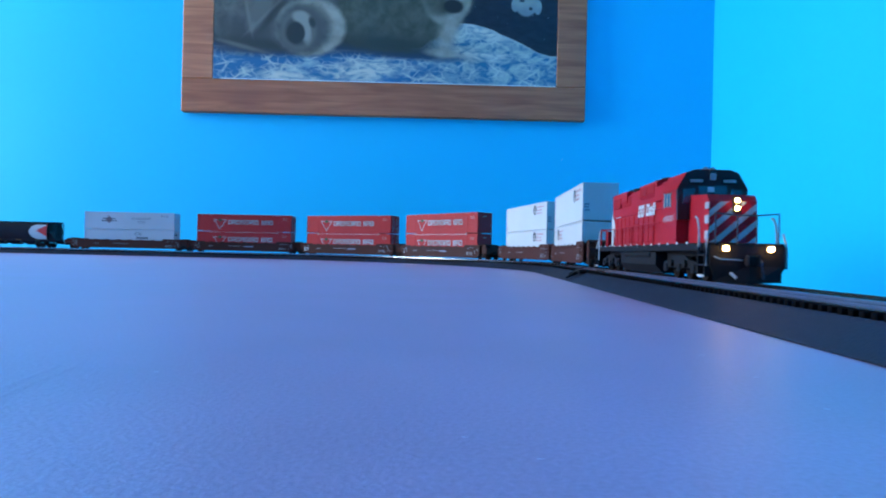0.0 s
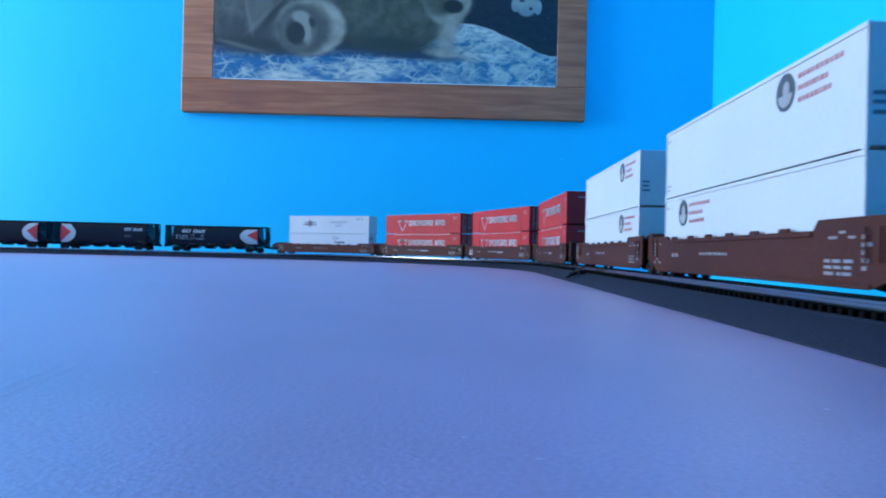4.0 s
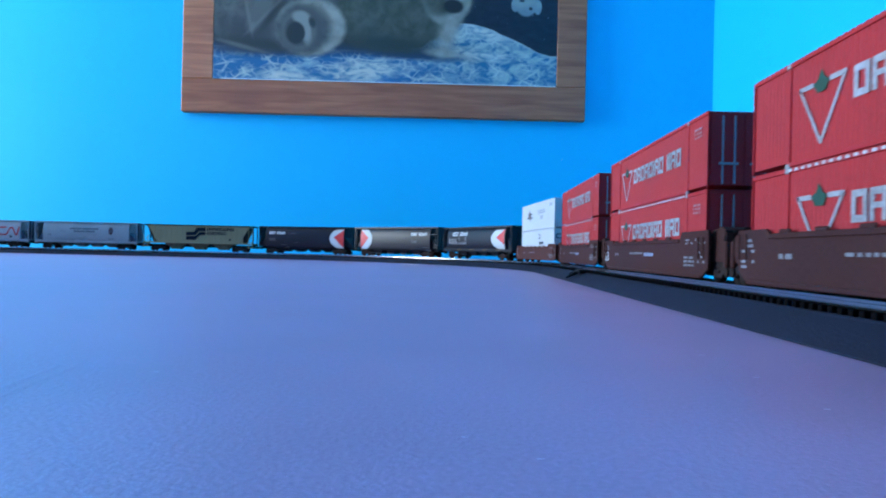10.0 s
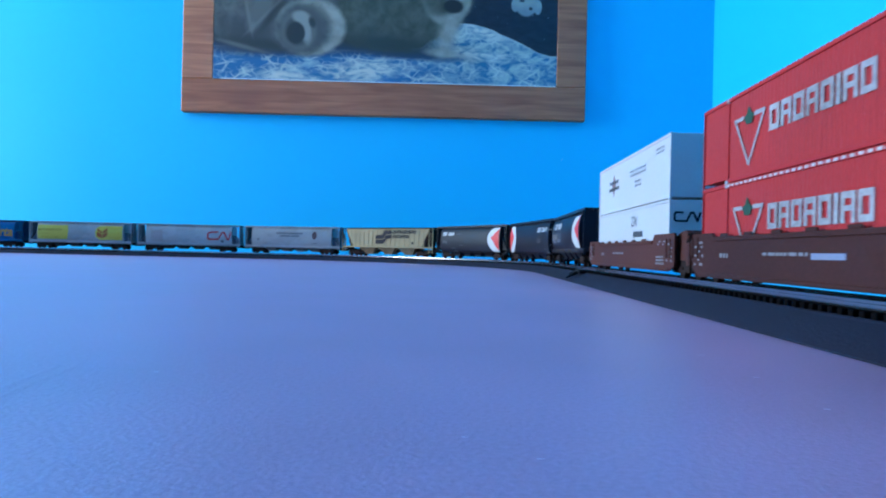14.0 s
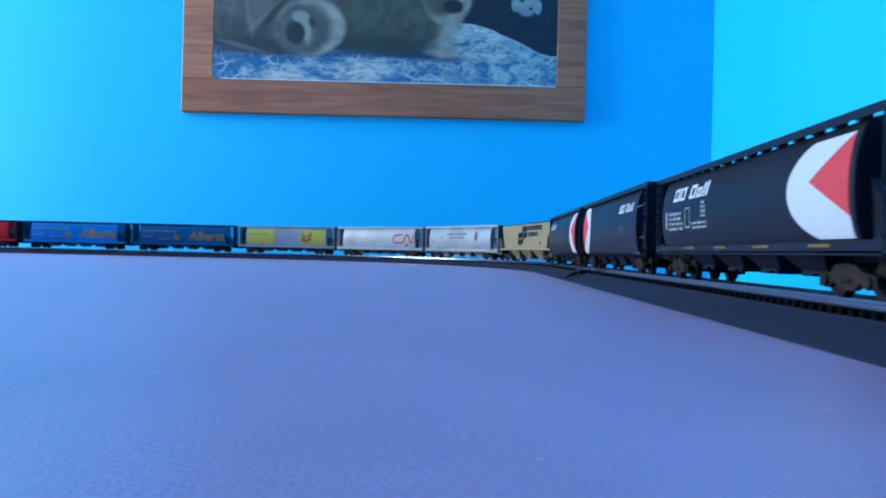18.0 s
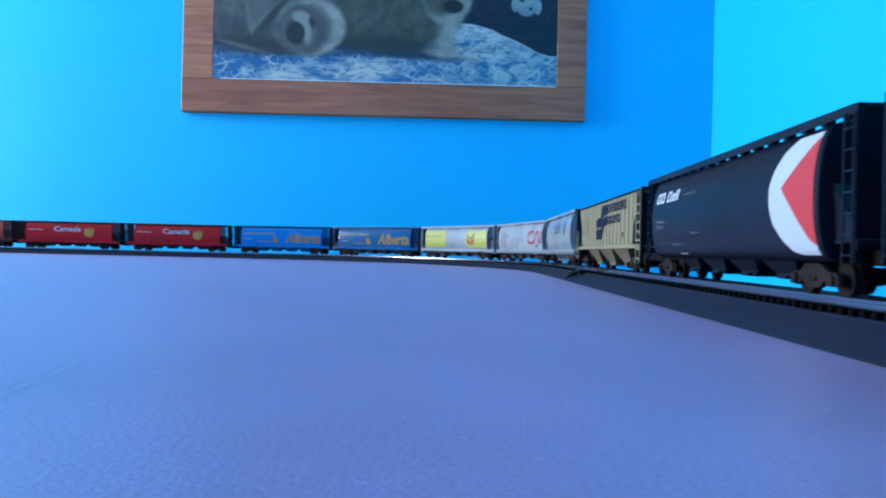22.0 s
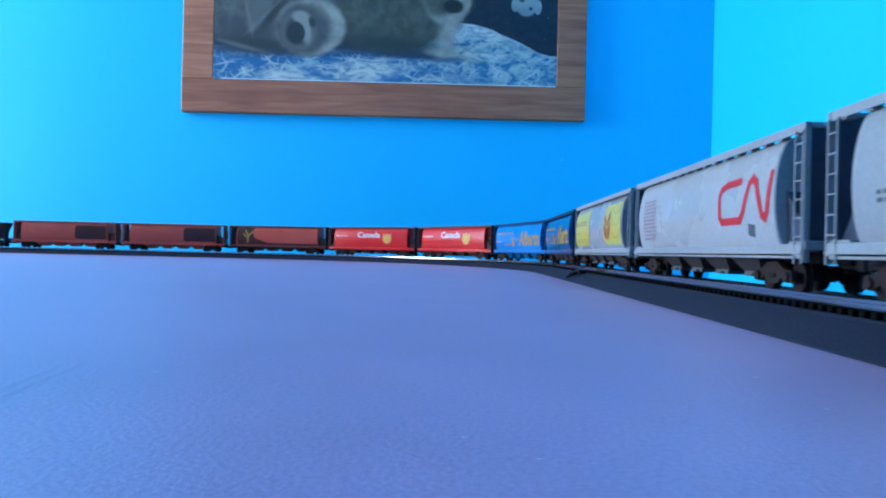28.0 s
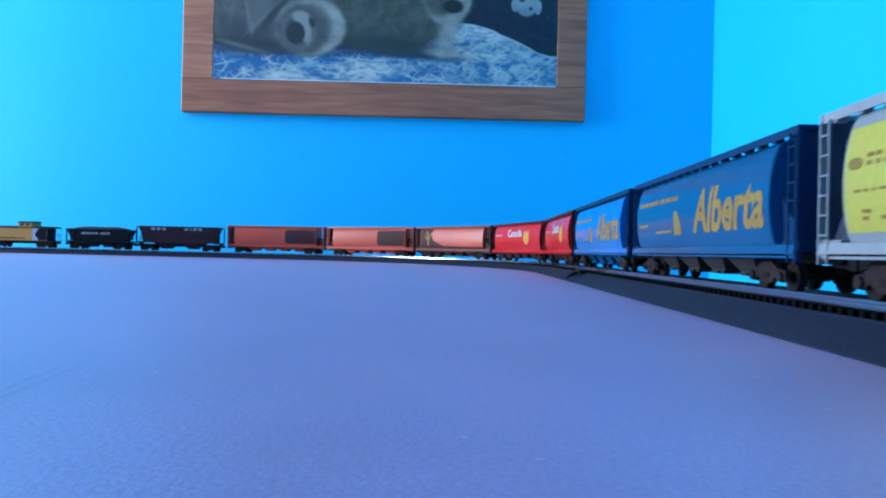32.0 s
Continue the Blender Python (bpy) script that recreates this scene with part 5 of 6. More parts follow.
def container(name, label, car_at, length, z0, mat, style, upper, trucks_half=102):
    z1 = z0 + 32.6
    box_ = vehicle(name, label, "container", car_at, trucks_half, "shipping containers")
    hl, hw = length / 2, 14.7
    part("box", container_shape(length, 29.4, z0 + (1.0 if style == "red" and upper else 0), z1, style == "red"), mat, box_)
    for k in (-1, 1):
        for z in (z0, z1 - 1.4):
            reach = 67.5 if style == "red" and upper and z == z0 else hl - 0.7
            part("rail", mm().box(-reach, reach, k * hw - 0.45, k * hw + 0.25, z, z + 1.4, 0.12), mat, box_)
        for x in (-hl, hl - 0.7):
            part("corner_post", mm().box(x, x + 0.7, k * hw - 0.5, k * hw + 0.28, z0, z1, 0.12), mat, box_)
    xs = (-hl + 1.2, hl - 1.2) if length < 180 else (-hl + 26, hl - 26)
    for x in xs:
        for y in (-14.7, 14.7):
            for z in (z0 + 0.2, z1 - 0.85):
                part("corner_casting", mm().box(x - 1.2, x + 1.2, y - 0.6, y + 0.6, z - 0.8, z + 0.8, 0.2), SILVER if style == "red" else mat, box_)
    for k in (-1, 1):
        if k > 0 and (style != "red" or car_at > 0.4):
            continue
        for y0, y1 in ((-13.8, -0.2), (0.2, 13.8)):
            part("door", mm().box(k * hl - 0.15, k * hl + 0.15, y0, y1, z0 + 1.4, z1 - 1.4, 0.1), mat, box_)
        for y in (-9, -4, 4, 9):
            part("door_bar", mm().rod([(k * (hl + 0.4), y, z0 + 2), (k * (hl + 0.4), y, z1 - 2)], 0.42), FRAMEGREY, box_, "pale grey locking bar")
        for y in (-6.5, 6.5):
            part("door_handle", mm().box(k * (hl + 0.4) - 0.4, k * (hl + 0.4) + 0.4, y - 4, y + 4, z0 + 10, z0 + 11, 0.1), FRAMEGREY, box_)
    side = flat_side(14.75)
    if style == "red":
        zc = z0 + 19
        lettering("lettering", blocks(-31, 57, zc - 5, zc + 3.6, "ohohobho-bbho", 0.0, 0.16), box_, CHALK, side, 0.25, "row of white block bars")
        tri = strip([(-60, zc + 3.4), (-52.5, zc + 3.4)], 1.5) + strip([(-42.5, zc + 3.4), (-35, zc + 3.4)], 1.5) + dashes((-60, zc + 3.6), (-47.5, zc - 14)) + dashes((-47.5, zc - 14), (-35, zc + 3.6))
        lettering("emblem", tri, box_, CHALK, side, 0.25, "white open triangle emblem")
        lettering("emblem_leaf", [[(-52.0, zc + 3.4), (-49.4, zc + 4.6), (-47.5, zc + 7.4), (-45.6, zc + 4.6), (-43.0, zc + 3.4), (-45.3, zc + 0.6), (-49.7, zc + 0.6)]], box_, LEAFGREEN, side, 0.30, "dark green leaf")
        lettering("small_lettering", rows_of_bars(76, 85, zc + 4, zc + 9, 3, 3), box_, paint("pink_faded_lettering", (0.36, 0.16, 0.17), 0.6), side, 0.25)
        if car_at > 0.4:
            part("end_lettering", mm().box(hl, hl + 0.3, -4, 4, z1 - 6, z1 - 5), SILVER, box_, "faint grey bar")
        for x in (-hl + 26, hl - 26):
            part("side_post", mm().box(x - 1.0, x + 1.0, -15.0, -14.4, z0 + 0.6, z1 - 0.6, 0.1), mat, box_)
        # light dashes along the rails where the corrugation shows
        dash = mm()
        for i in range(34):
            x = -66 + i * 4.0
            dash.box(x, x + 2.1, -15.25, -14.7, z1 - 1.15, z1 - 0.25)
        ribs = mm()
        for i in range(int(length / 3.4)):
            x = -hl + 1.2 + i * 3.4
            ribs.box(x, x + 1.8, -14.6, 14.6, z1 - 0.4, z1 + 0.45)
        tagged(part("roof_corrugation", ribs, mat, box_), kind="stuff")
        if not upper:
            tagged(part("rail_slots", dash, WHITE, box_, "row of light slots along the top rail"), kind="stuff")
    elif style == "crest":
        zc = z0 + 24.4
        if car_at > 0.9 and not upper:
            back = -99.0
        else:
            back = 0.0
        lettering("crest", [disc(40.6 + back, zc, 6.4, 6.1)], box_, DARKGREY, side, 0.12, "dark oval crest")
        lettering("crest_ring", [disc(40.6 + back, zc - 0.4, 5.0, 4.4, 14, 185.0, 355.0)], box_, SILVER, side, 0.2)
        lettering("crest_centre", [disc(41.4 + back, zc + 0.6, 2.2, 2.8)], box_, SILVER, side, 0.28)
        red = bars(49 + back, 74 + back, zc + 2.4, zc + 4.0, [1, .7] * 5, 0, 0.45, True) + bars(49 + back, 66 + back, zc - 1.3, zc + 0.3, [1, .6] * 4, 0, 0.45, True) + bars(49 + back, 68 + back, zc - 5.0, zc - 3.4, [1, .7] * 4, 0, 0.45, True)
        lettering("lettering", red, box_, paint("faded_pink_red_lettering", (0.44, 0.17, 0.19), 0.55), side, 0.12, "three rows of dull red bars")
        lettering("small_lettering", rows_of_bars(-hl + 2, -hl + 9, z0 + 3, z0 + 7, 2, 2) + rows_of_bars(-hl + 2, -hl + 9, z1 - 5.5, z1 - 3, 1, 2), box_, SILVER, side, 0.12)
        end = mm().box(hl, hl + 0.3, -13.6, -9.4, z1 - 19, z1 - 18).box(hl, hl + 0.3, -13.6, -9.8, z1 - 21.4, z1 - 20.4).box(hl, hl + 0.3, -13.6, -9.2, z1 - 24, z1 - 23)
        part("end_lettering", end, paint("faint_end_lettering", (0.14, 0.15, 0.20), 0.5), box_)
    else:
        zc = z0 + 18
        if upper:
            lettering("lettering", bars(-52, -27, zc + 1.0, zc + 3.2, [1] * 5, 0, 0.3, True) + bars(-54, -25, zc - 3.4, zc - 1.2, [1] * 6, 0, 0.3, True), box_, DARKGREY, side, 0.24)
            lettering("emblem", [[(-46, zc), (-40, zc - 8), (-34, zc), (-40, zc + 8.5)]], box_, paint("dull_red_lettering", (0.34, 0.07, 0.07), 0.5), side, 0.12, "dull red diamond emblem")
            lettering("small_lettering", rows_of_bars(4, 40, zc + 1, zc + 6, 2, 8) + rows_of_bars(16, 30, zc - 6, zc - 1, 2, 9) + rows_of_bars(60, 76, zc + 7, zc + 11, 2, 4), box_, CONTLINE, side, 0.12)
        else:
            lettering("lettering", bars(14, 36, zc - 3, zc + 0.4, [1] * 6, 0, 0.2, True), box_, DARKGREY, side, 0.12)
            lettering("line_mark", strip([(16, zc + 9), (11, zc + 9), (11, zc + 4), (16, zc + 4), (18, zc + 9), (21, zc + 4), (23, zc + 9)], 0.8), box_, DARKGREY, side, 0.12, "small dark line mark")
            mark = mm()
            for q in strip([(-8.5, zc + 8), (-12, zc + 8), (-12.6, zc + 7.2), (-12.6, zc + 4.6), (-12, zc + 3.8), (-6.6, zc + 3.8), (-4.6, zc + 8), (-3.4, zc + 8), (-1.4, zc + 3.8), (0, zc + 8)], 1.0):
                mark.prism(q, hl + 0.1, hl + 0.35, "x")
            part("end_line_mark", mark, NAVY, box_, "dark blue continuous line mark")
    return box_


CONTLINE = paint("faint_grey_lettering", (0.20, 0.22, 0.27), 0.5)
STACKS = [(0.962, "crest", 172), (0.7395, "crest", 172), (0.460, "red", 186), (0.229, "red", 186), (0.002, "red", 186), (-0.224, "white", 173)]
for i, (at, style, length) in enumerate(STACKS):
    if style == "red":
        red_well(at, 10 * i, i == 3)
    else:
        well_car(at, 10 * i, brown=WELLLIGHT if at < 0 else WELLMID, tail=12.0 if at < 0 else 18.0 if at < 0.8 else 0.0)
    for upper in (False, True):
        z0 = 6.5 if not upper else 39.6
        tag = "upper" if upper else "lower"
        if style == "red":
            container("container", "red corrugated " + tag + " container with white block bars", at, length, z0, CANRED, "red", upper)
        elif style == "crest":
            container("container", "white smooth " + tag + " container with dark crest and red bars", at, length, z0, CONTWHITE, "crest", upper)
        else:
            container("container", "white smooth " + tag + " container with small dark writing", at, length, z0, CONTWHITE, "white", upper)


# ---------------------------------------------------------------- locomotive
def locomotive():
    car = vehicle("locomotive", "red diesel locomotive with striped nose and lit lamps", "locomotive", 1.233, 74)
    part("frame", mm().box(-115, 115, -15.6, 15.6, 15.6, 18.8, 0.4), BLACK, car, "black frame and walkway")
    for y0, y1 in ((-16.2, -15.2), (15.2, 16.2)):
        part("sill_edge", mm().box(-108, 108, y0, y1, 15.2, 18.4, 0.3), BLACK, car)
    hood = mm().prism([(-10.2, 18.8), (10.2, 18.8), (10.2, 47.0), (7.5, 49.6), (-7.5, 49.6), (-10.2, 47.0)], -89, 52, "x")
    part("long_hood", hood, LOCORED, car)
    part("radiator_flare", mm().prism([(-10.2, 42), (-11.2, 45), (-11.0, 50.2), (11.0, 50.2), (11.2, 45), (10.2, 42)], -86, -46, "x"), LOCORED, car)
    part("dynamic_brake_housing", mm().prism([(-10.3, 43), (-11.2, 44.6), (-11.2, 50.2), (-8.6, 51.4), (8.6, 51.4), (11.2, 50.2), (11.2, 44.6), (10.3, 43)], -14, 22, "x"), LOCORED, car)
    part("blower_duct", mm().box(22, 50, -12.4, -10, 40, 47.6, 0.6).box(34, 50, -12.4, -10, 20, 40, 0.6), LOCORED, car)
    for x0, x1, z0, z1 in ((-82, -62, 41.5, 47.5), (-58, -38, 41.5, 47), (-12, 2, 44.5, 49), (4, 18, 44.5, 49)):
        y = 11.3 if x1 < -45 or x0 > -13 else 10.3
        part("grille", mm().box(x0, x1, -y - 0.2, -y + 0.6, z0, z1, 0.1), paint("grille_dark_red", (0.31, 0.010, 0.020), 0.6, spec=0.1), car, "dark red grille")
    for x in (-78, -66, -54):
        part("radiator_fan", mm().cyl((x, 0, 51.2), 5.2, 2.0, "z", 20).cyl((x, 0, 52.4), 4.4, 0.6, "z", 20), BLACK, car)
    for x in (-4, 10):
        part("brake_fan", mm().cyl((x, 0, 52.2), 5.0, 1.8, "z", 20), BLACK, car)
    part("exhaust", mm().box(-24, -18, -3, 3, 49.4, 53.0, 0.4), BLACK, car)
    for i in range(9):
        x = -82 + i * 11
        if x < 32:
            part("hood_door", mm().box(x, x + 9.6, -10.8, -10.0, 20.5, 36.0, 0.3), LOCORED, car)
    part("hood_ledge", mm().box(-88, 34, -10.9, -10, 36.6, 37.4, 0.2), LOCORED, car)
    # cab and nose
    cab = mm().prism([(-16.0, 18.8), (16.0, 18.8), (16.0, 44.2), (11.8, 51.4), (8, 52.6), (-8, 52.6), (-11.8, 51.4), (-16.0, 44.2)], 46, 70, "x")
    part("cab", cab, LOCORED, car)
    roof = mm().prism([(-16.6, 43.8), (-16.5, 44.8), (-12.2, 52.2), (-8.2, 53.6), (8.2, 53.6), (12.2, 52.2), (16.5, 44.8), (16.6, 43.8), (11.8, 51.3), (8, 52.5), (-8, 52.5), (-11.8, 51.3)], 44, 72, "x")
    part("cab_roof", roof, LOCORED, car)
    face = mm().prism([(-16.1, 30), (16.1, 30), (16.4, 44.4), (12.1, 52.0), (8.2, 53.4), (-8.2, 53.4), (-12.1, 52.0), (-16.4, 44.4)], 70, 72.2, "x")
    part("cab_front", face, paint("cab_front_black", (0.030, 0.010, 0.014), 0.4), car, "black cab front")
    for y0, y1 in ((-14, -8.2), (8.2, 14)):
        part("windscreen", mm().box(71.8, 72.6, y0, y1, 37.5, 44.5, 0.2), GLASS, car, "dark windscreen")
    for y0, y1 in ((-6.8, -0.6), (0.6, 6.8)):
        part("windscreen", mm().box(71.8, 72.6, y0, y1, 41.0, 46.0, 0.2), GLASS, car, "dark windscreen")
    # the glass's reflection, painted as a pale patch
    part("cab_reflection", mm().box(72.5, 72.8, -2.4, 0.6, 42.4, 44.6), WHITE, car, "pale painted reflection on the windscreen")
    for y0, y1 in ((-11.5, -4.0), (4.0, 11.5)):
        part("number_board", mm().box(71.8, 72.8, y0, y1, 46.8, 49.6, 0.2), BLACK, car)
        part("number_bars", mm().box(72.7, 73.0, y0 + 0.8, y1 - 0.8, 47.5, 48.9), SILVER, car, "dim white bars")
    part("side_window", mm().box(52, 56, -16.4, -15.6, 36.5, 42.6, 0.3), GLASS, car)
    part("side_window", mm().box(57, 61, -16.4, -15.6, 36.5, 42.6, 0.3), GLASS, car)
    part("window_frame", mm().box(56, 57, -16.6, -15.6, 36, 43, 0.2).box(51.2, 52, -16.6, -15.6, 36, 43, 0.2).box(61, 61.8, -16.6, -15.6, 36, 43, 0.2), SILVER, car)
    nose = mm().prism([(71, 18.8), (97, 18.8), (97, 36.5), (94.5, 39.2), (71, 40.6)], -10.4, 10.4, "y")
    part("nose", nose, LOCORED, car)
    stripes = []
    for i in range(-4, 9):
        z = 9 + i * 6.8
        stripes.append((z, z + 2.9))
    poly = []
    for z0, z1 in stripes:
        # keep the stripe within the nose front
        lo, hi = 19.2, 36.2
        m = 14
        top = [(-10.2 + 20.4 * j / m, z1 + 17 * j / m) for j in range(m + 1)]
        bot = [(-10.2 + 20.4 * j / m, z0 + 17 * j / m) for j in range(m + 1)]
        for j in range(m):
            a, b, c, d = bot[j], bot[j + 1], top[j + 1], top[j]
            cl = [(y, min(hi, max(lo, z))) for y, z in (a, b, c, d)]
            if max(p[1] for p in cl) - min(p[1] for p in cl) > 0.3 and not all(abs(p[1] - lo) < 1e-6 or abs(p[1] - hi) < 1e-6 for p in cl):
                poly.append(cl)
            elif cl[0][1] == lo and cl[2][1] == hi:
                poly.append(cl)
    st = mm()
    for cl in poly:
        st.add([(97.25, y, z) for y, z in cl], [(0, 1, 2, 3)])
    part("nose_stripes", st, STRIPE, car, "white diagonal stripes")
    for z0, z1 in ((20.4, 24.0), (27.0, 30.6), (33.2, 36.0)):
        part("nose_edge", mm().box(92.6, 97.3, -10.62, -10.2, z0, z1, 0.1), STRIPE, car, "white stripe end wrapped round the nose")
    for z in (33.2, 36.4):
        part("headlight", mm().cyl((97.6, 1.6, z), 0.85, 1.2, "x", 14), LAMPGLOW, car, "lit warm headlight")
    part("headlight_housing", mm().box(96.8, 97.4, -0.4, 3.6, 31.4, 38.2, 0.2), BLACK, car)
    # pilot, steps, lamps
    part("pilot", mm().prism([(-15.4, 17.6), (15.4, 17.6), (15.4, 9), (12, 3.2), (-12, 3.2), (-15.4, 9)], 113, 116, "x"), BLACK, car, "black pilot plate")
    part("plow", mm().add([(116, -14, 2.6), (116, 14, 2.6), (119.5, 0, 2.2), (116, -14, 9), (116, 14, 9), (117, 0, 9.5)], [(0, 2, 5, 3), (2, 1, 4, 5), (0, 1, 2), (3, 5, 4), (0, 3, 4, 1)]), BLACK, car)
    part("rear_pilot", mm().prism([(-15.4, 17.6), (15.4, 17.6), (15.4, 9), (12, 3.8), (-12, 3.8), (-15.4, 9)], -116, -113, "x"), BLACK, car)
    for y in (-9.4, 9.0):
        part("ditch_light", mm().cyl((117.2, y, 16.4), 1.0, 1.8, "x", 16), LAMPGLOW, car, "lit warm ditch light")
        part("ditch_light_housing", mm().box(114.5, 116.4, y - 2.3, y + 2.3, 14.2, 18.8, 0.5), BLACK, car)
    for k in (-1, 1):
        for y in (-1, 1):
            s = mm()
            low = 8.4 if k > 0 and y > 0 else 4.5
            for z in (4.5, 9.0, 13.2):
                if z < low:
                    continue
                s.box(k * 110 - 4, k * 110 + 4, y * 15.8 - 1.2, y * 15.8 + 1.2, z, z + 0.7)
            s.box(k * 114 - 0.5, k * 114 + 0.5, y * 15.8 - 1.2, y * 15.8 + 1.2, low, 17).box(k * 106 - 0.5, k * 106 + 0.5, y * 15.8 - 1.2, y * 15.8 + 1.2, low, 17)
            part("steps", s, BLACK, car)
            if low < 8:
                part("step_edge", mm().box(k * 110 - 4, k * 110 + 4, y * 17.0 - 0.15, y * 17.0 + 0.15, 4.4, 5.3), WHITE, car)
            part("grab_rail", mm().rod([(k * 105.4, y * 16.4, 9), (k * 105.6, y * 16.4, 22), (k * 104.6, y * 16.4, 27), (k * 102.6, y * 16.4, 29.5), (k * 100.4, y * 16.4, 30)], 0.5).rod([(k * 114.6, y * 16.4, 9), (k * 114.4, y * 16.4, 18), (k * 113.4, y * 15.4, 23)], 0.4), SILVER if k > 0 else WHITE, car, "white curved grab rail")
    hr = mm()
    posts = [-84, -60, -36, -12, 12, 34]
    hr.rod([(-104, -15.8, 30)] + [(x, -15.8, 30) for x in posts] + [(44, -15.8, 30)], 0.35)
    for x in posts:
        hr.rod([(x, -15.8, 18), (x, -15.8, 30)], 0.35)
    part("side_handrail", hr, LOCORED, car)
    hf = mm().rod([(115, -13, 28), (115, -13, 31), (115, -4, 30.2), (115, 4, 30.2), (115, 13, 31), (115, 13, 28)], 0.36)
    for y in (-13, -4, 4, 13):
        hf.rod([(115, y, 18), (115, y, 30.6)], 0.3)
    part("front_handrail", hf, SHADEGREY, car, "dark grey front handrail")
    hb = mm().rod([(-115, -13, 31.5), (-115, 13, 31.5)], 0.45)
    for y in (-13, -5, 5, 13):
        hb.rod([(-115, y, 18), (-115, y, 31.5)], 0.5)
    part("rear_handrail", hb, LOCORED, car)
    part("rear_steps_panel", mm().box(-112, -108, -10, 10, 18.8, 30, 0.4), LOCORED, car)
    part("underframe", mm().box(-102, 102, -9, 9, 8.5, 15.8, 0.4), BLACK, car)
    part("fuel_tank", mm().prism([(-15, 14.8), (15, 14.8), (15, 8), (11, 3.6), (-11, 3.6), (-15, 8)], -42, 36, "x"), BLACK, car)
    part("air_tank", mm().cyl((-2, -13.6, 13.4), 2.2, 56, "x", 14), BLACK, car)
    part("air_hose", mm().rod([(116.4, 4.6, 12), (118.4, 4.8, 10.5), (118.8, 5.0, 7), (118.2, 5.4, 4.2)], 0.7), SHADEGREY, car, "grey air hose with a pale coupling")
    part("uncoupling_lever", mm().rod([(117, -14, 13), (118.6, -12, 12), (118.6, -3, 11.6)], 0.35).rod([(117.4, -7.5, 6.4), (119, -5.6, 4.4)], 0.7), SILVER, car)
    part("horn", mm().cyl((60, 3, 54.4), 0.8, 8, "x", 10, 1.4).cyl((62, -1, 54.4), 0.8, 6, "x", 10, 1.4), SILVER, car)
    part("bell_bracket", mm().box(71.6, 73.4, -1.4, 1.4, 48.6, 51.8, 0.4), SILVER, car)
    part("antenna", mm().rod([(50, 6, 52), (50, 6, 58)], 0.3), BLACK, car)
    side = flat_side(10.9)
    lettering("lettering", blocks(-17.5, 18, 34.6, 41.2, CPR_BLOCKS, 0.18, 0.14, 0.32), car, WHITE, side, 0.1, "row of white italic bars")
    lettering("number_bars", bars(50, 66, 29.6, 32.4, [1, 1, 1, 1]), car, WHITE, flat_side(16.0), 0.15, "white bars")
    lettering("small_lettering", rows_of_bars(-76, -60, 37.8, 39.4, 1, 3), car, WHITE, side, 0.1)
    lettering("builder_plate", [[(38, 21), (46, 21), (46, 23.4), (38, 23.4)]], car, SILVER, flat_side(12.5), 0.1)
    arc = [(-88.8, 19), (-82.5, 19), (-79.5, 24), (-78.0, 29), (-79.5, 34), (-83, 38), (-88.8, 41)]
    lettering("end_emblem", [arc], car, WHITE, side, 0.06, "white curved end band")
    ticks = []
    for i in range(14):
        x = -100 + i * 14.5
        ticks.append([(x, 18.2), (x + 2.4, 18.2), (x + 2.4, 19.4), (x, 19.4)])
    lettering("sill_markers", ticks, car, WHITE, flat_side(16.2), 0.1, "row of white sill marks")
    # the hood stands a little higher than drawn above, the cab slightly
    tall = {"long_hood": 1.12, "radiator_flare": 1.12, "dynamic_brake_housing": 1.11, "blower_duct": 1.10, "grille": 1.12, "radiator_fan": 1.12, "brake_fan": 1.11,
            "exhaust": 1.11, "hood_ledge": 1.08, "hood_door": 1.08, "lettering": 1.06, "cab": 1.012, "cab_roof": 1.012, "cab_front": 1.012, "windscreen": 1.012,
            "number_board": 1.012, "number_bars": 1.012, "horn": 1.012, "bell_bracket": 1.012, "nose": 1.05, "nose_stripes": 1.05, "nose_edge": 1.05, "headlight": 1.07, "headlight_housing": 1.06, "side_window": 1.04, "window_frame": 1.04, "cab_reflection": 1.04}
    for o in car.children:
        f = tall.get(o.name.split(".")[0])
        if f:
            for v in o.data.vertices:
                if v.co.z > 0.0189:
                    v.co.z = 0.0188 + (v.co.z - 0.0188) * f
    # cab and nose stand a little further forward
    for o in car.children:
        if o.name.split(".")[0] in ("cab", "cab_roof", "cab_front", "windscreen", "cab_reflection", "number_board", "number_bars", "side_window", "window_frame", "nose", "nose_stripes",
                                    "nose_edge", "headlight", "headlight_housing", "bell_bracket", "horn", "antenna"):
            o.location.x += 2.6 * MM
    # three-axle trucks
    for k in (-1, 1):
        t = part("truck", mm().box(-6, 6, -11, 11, 6, 11, 0.6), BLACK, car)
        t.location.x = k * 74 * MM
        for turn in (0, math.pi):
            f = mm().prism([(-25, 4), (-24, 8), (-14, 9), (-8, 11), (8, 11), (14, 9), (24, 8), (25, 4), (20, 3.4), (16, 5.4), (5, 5.4), (0, 3.4), (-5, 5.4), (-16, 5.4), (-20, 3.4)], -14.6, -12.4, "y")
            for x in (-20, 0, 20):
                f.box(x - 2.6, x + 2.6, -15.4, -14, 3.2, 7.4, 0.4)
            for x in (-10, 10):
                f.cyl((x, -15, 7.4), 1.8, 1.6, "y", 10)
            p_ = part("sideframe", f, BLACK, t)
            p_.rotation_euler = (0, 0, turn)
        for x in (-20, 0, 20):
            w = part("wheelset", GEAR["wheel"], WHEEL, t)
            w.location = (x * MM, 0, 5.2 * MM)
            w.scale = (1.08, 1.0, 1.08)
            WHEELS.append((w, x * MM))
        TRUCKS.append((t, car, k * 74 * MM))
    couplers(car, 118)
    settle(car, 2.0)


locomotive()
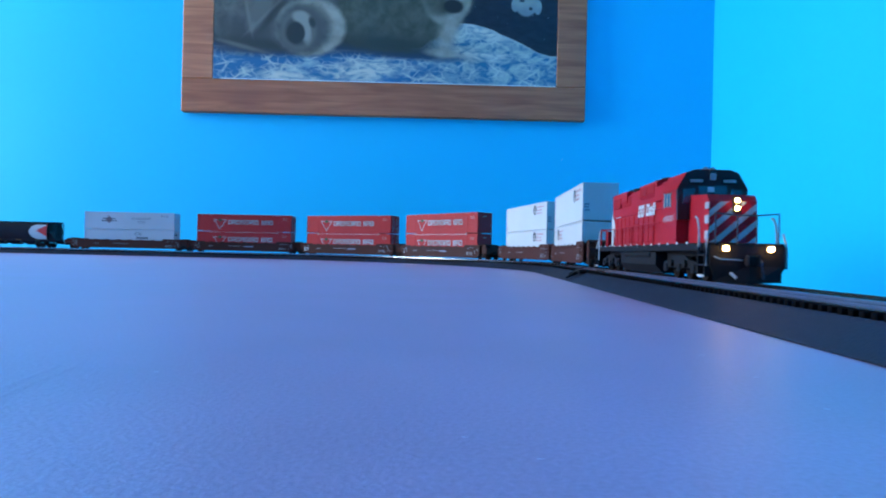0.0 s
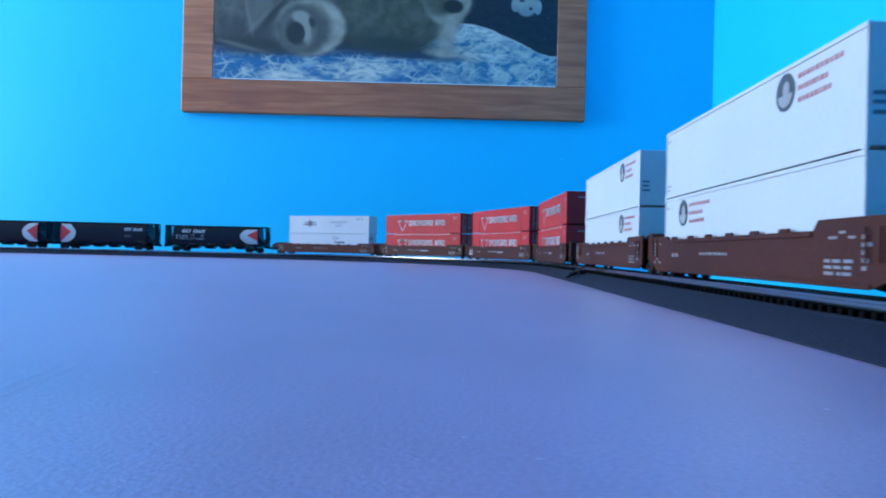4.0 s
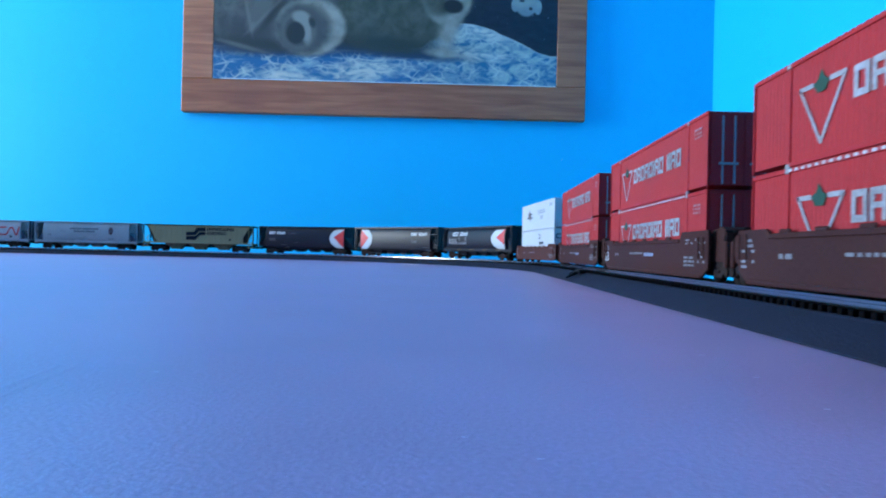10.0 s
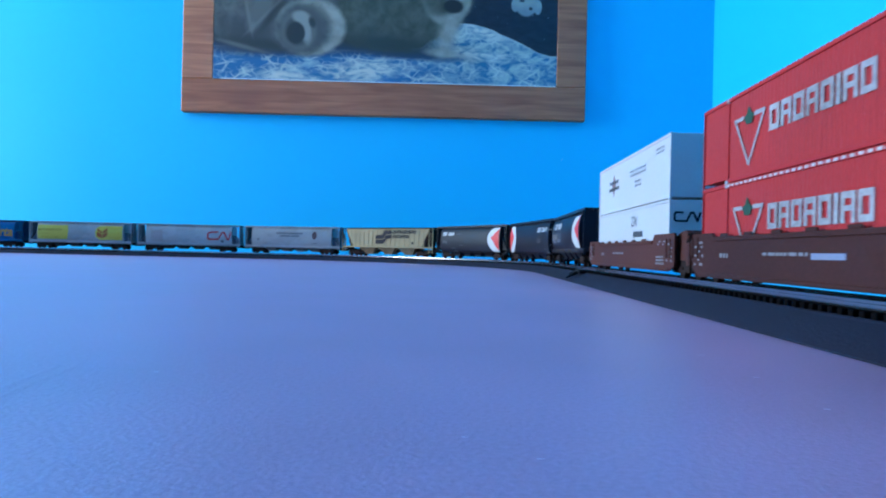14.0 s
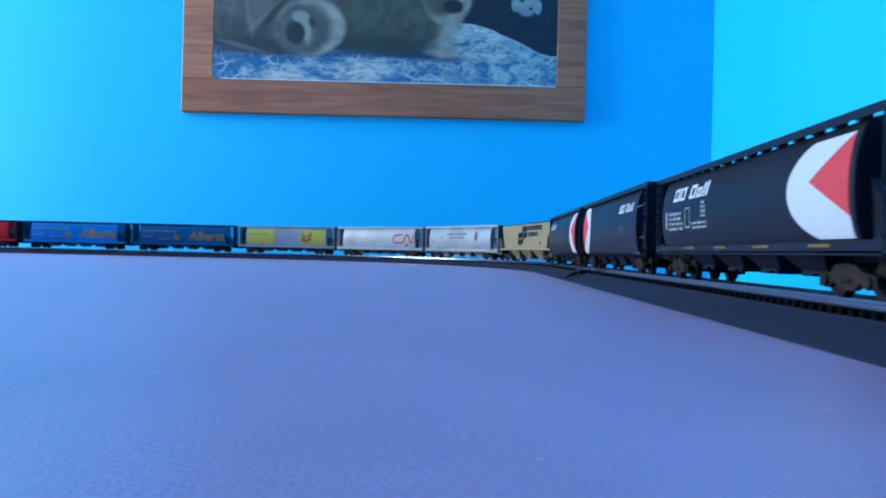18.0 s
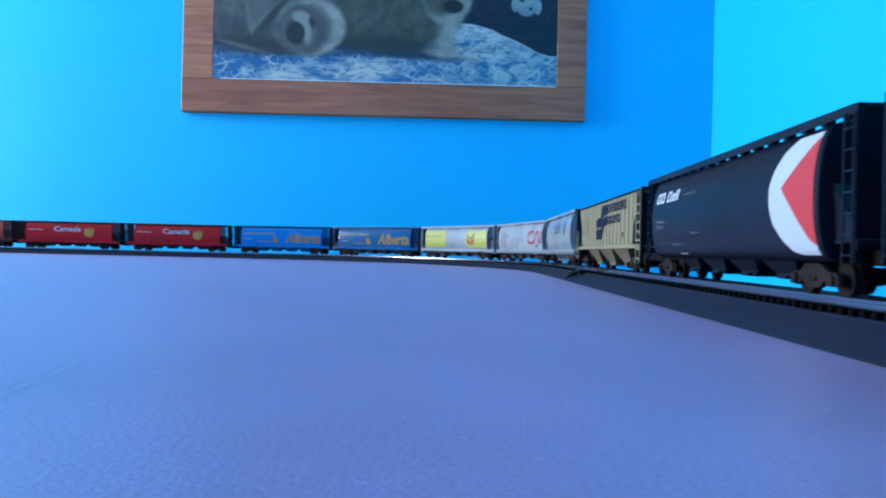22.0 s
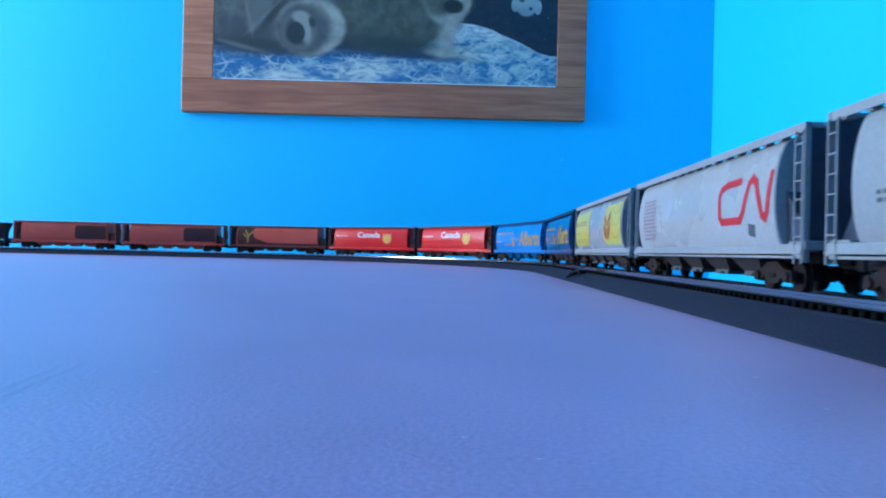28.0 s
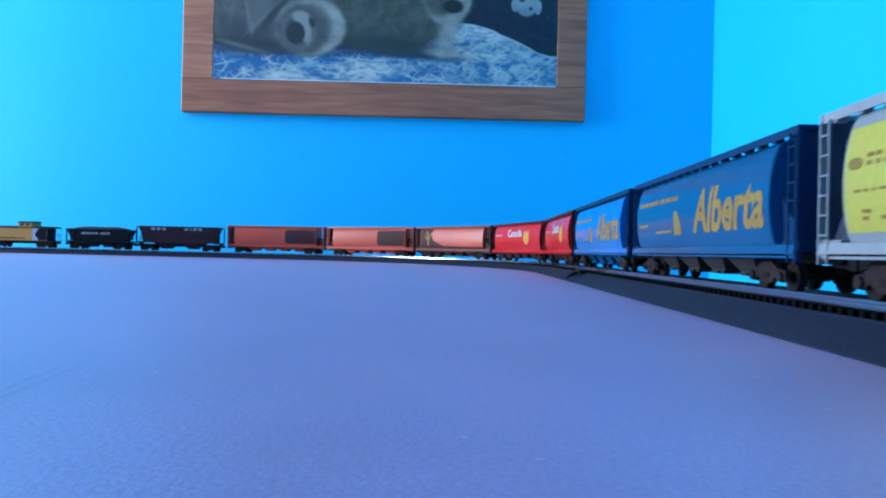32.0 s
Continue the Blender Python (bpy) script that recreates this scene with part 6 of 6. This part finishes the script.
ties()


# ---------------------------------------------------------------- movement
# how far ahead of an even pace the train is, by the clock
PACE = [(0.0, 0.040), (6.0, 0.030), (13.0, 0.018), (19.0, 0.007), (23.0, 0.001), (28.0, 0.0), (32.0, 0.0)]
SPEED = 0.1038


def run_of(t):
    ts, vs = [a for a, _ in PACE], [b for _, b in PACE]
    return SPEED * t + float(np.interp(t, ts, vs))


def motions():
    times = [i * 0.5 for i in range(65)]
    for car, at, half in TRAIN:
        rows, heads = [], []
        for t in times:
            s = at + run_of(t)
            (a, ha), (b, hb) = line_at(s + half), line_at(s - half)
            d = a - b
            h = math.atan2(d.y, d.x)
            mid = (a + b) / 2
            rows.append((t, pose(mid.x, mid.y, RAIL_Z, 0, 0, math.degrees(h))))
            heads.append((t, h, ha, hb))
        walk(car, rows)
        for tr, owner, x in TRUCKS:
            if owner is car:
                walk(tr, [(t, pose(x, 0, 0, 0, 0, math.degrees((ha if x > 0 else hb) - h))) for t, h, ha, hb in heads])
    # the wheels roll with the train
    spins = [i / 15 for i in range(481)]
    for w, x in WHEELS:
        z = w.location.z
        walk(w, [(t, pose(x, 0, z, 0, math.degrees(run_of(t) / z), 0)) for t in spins])


motions()
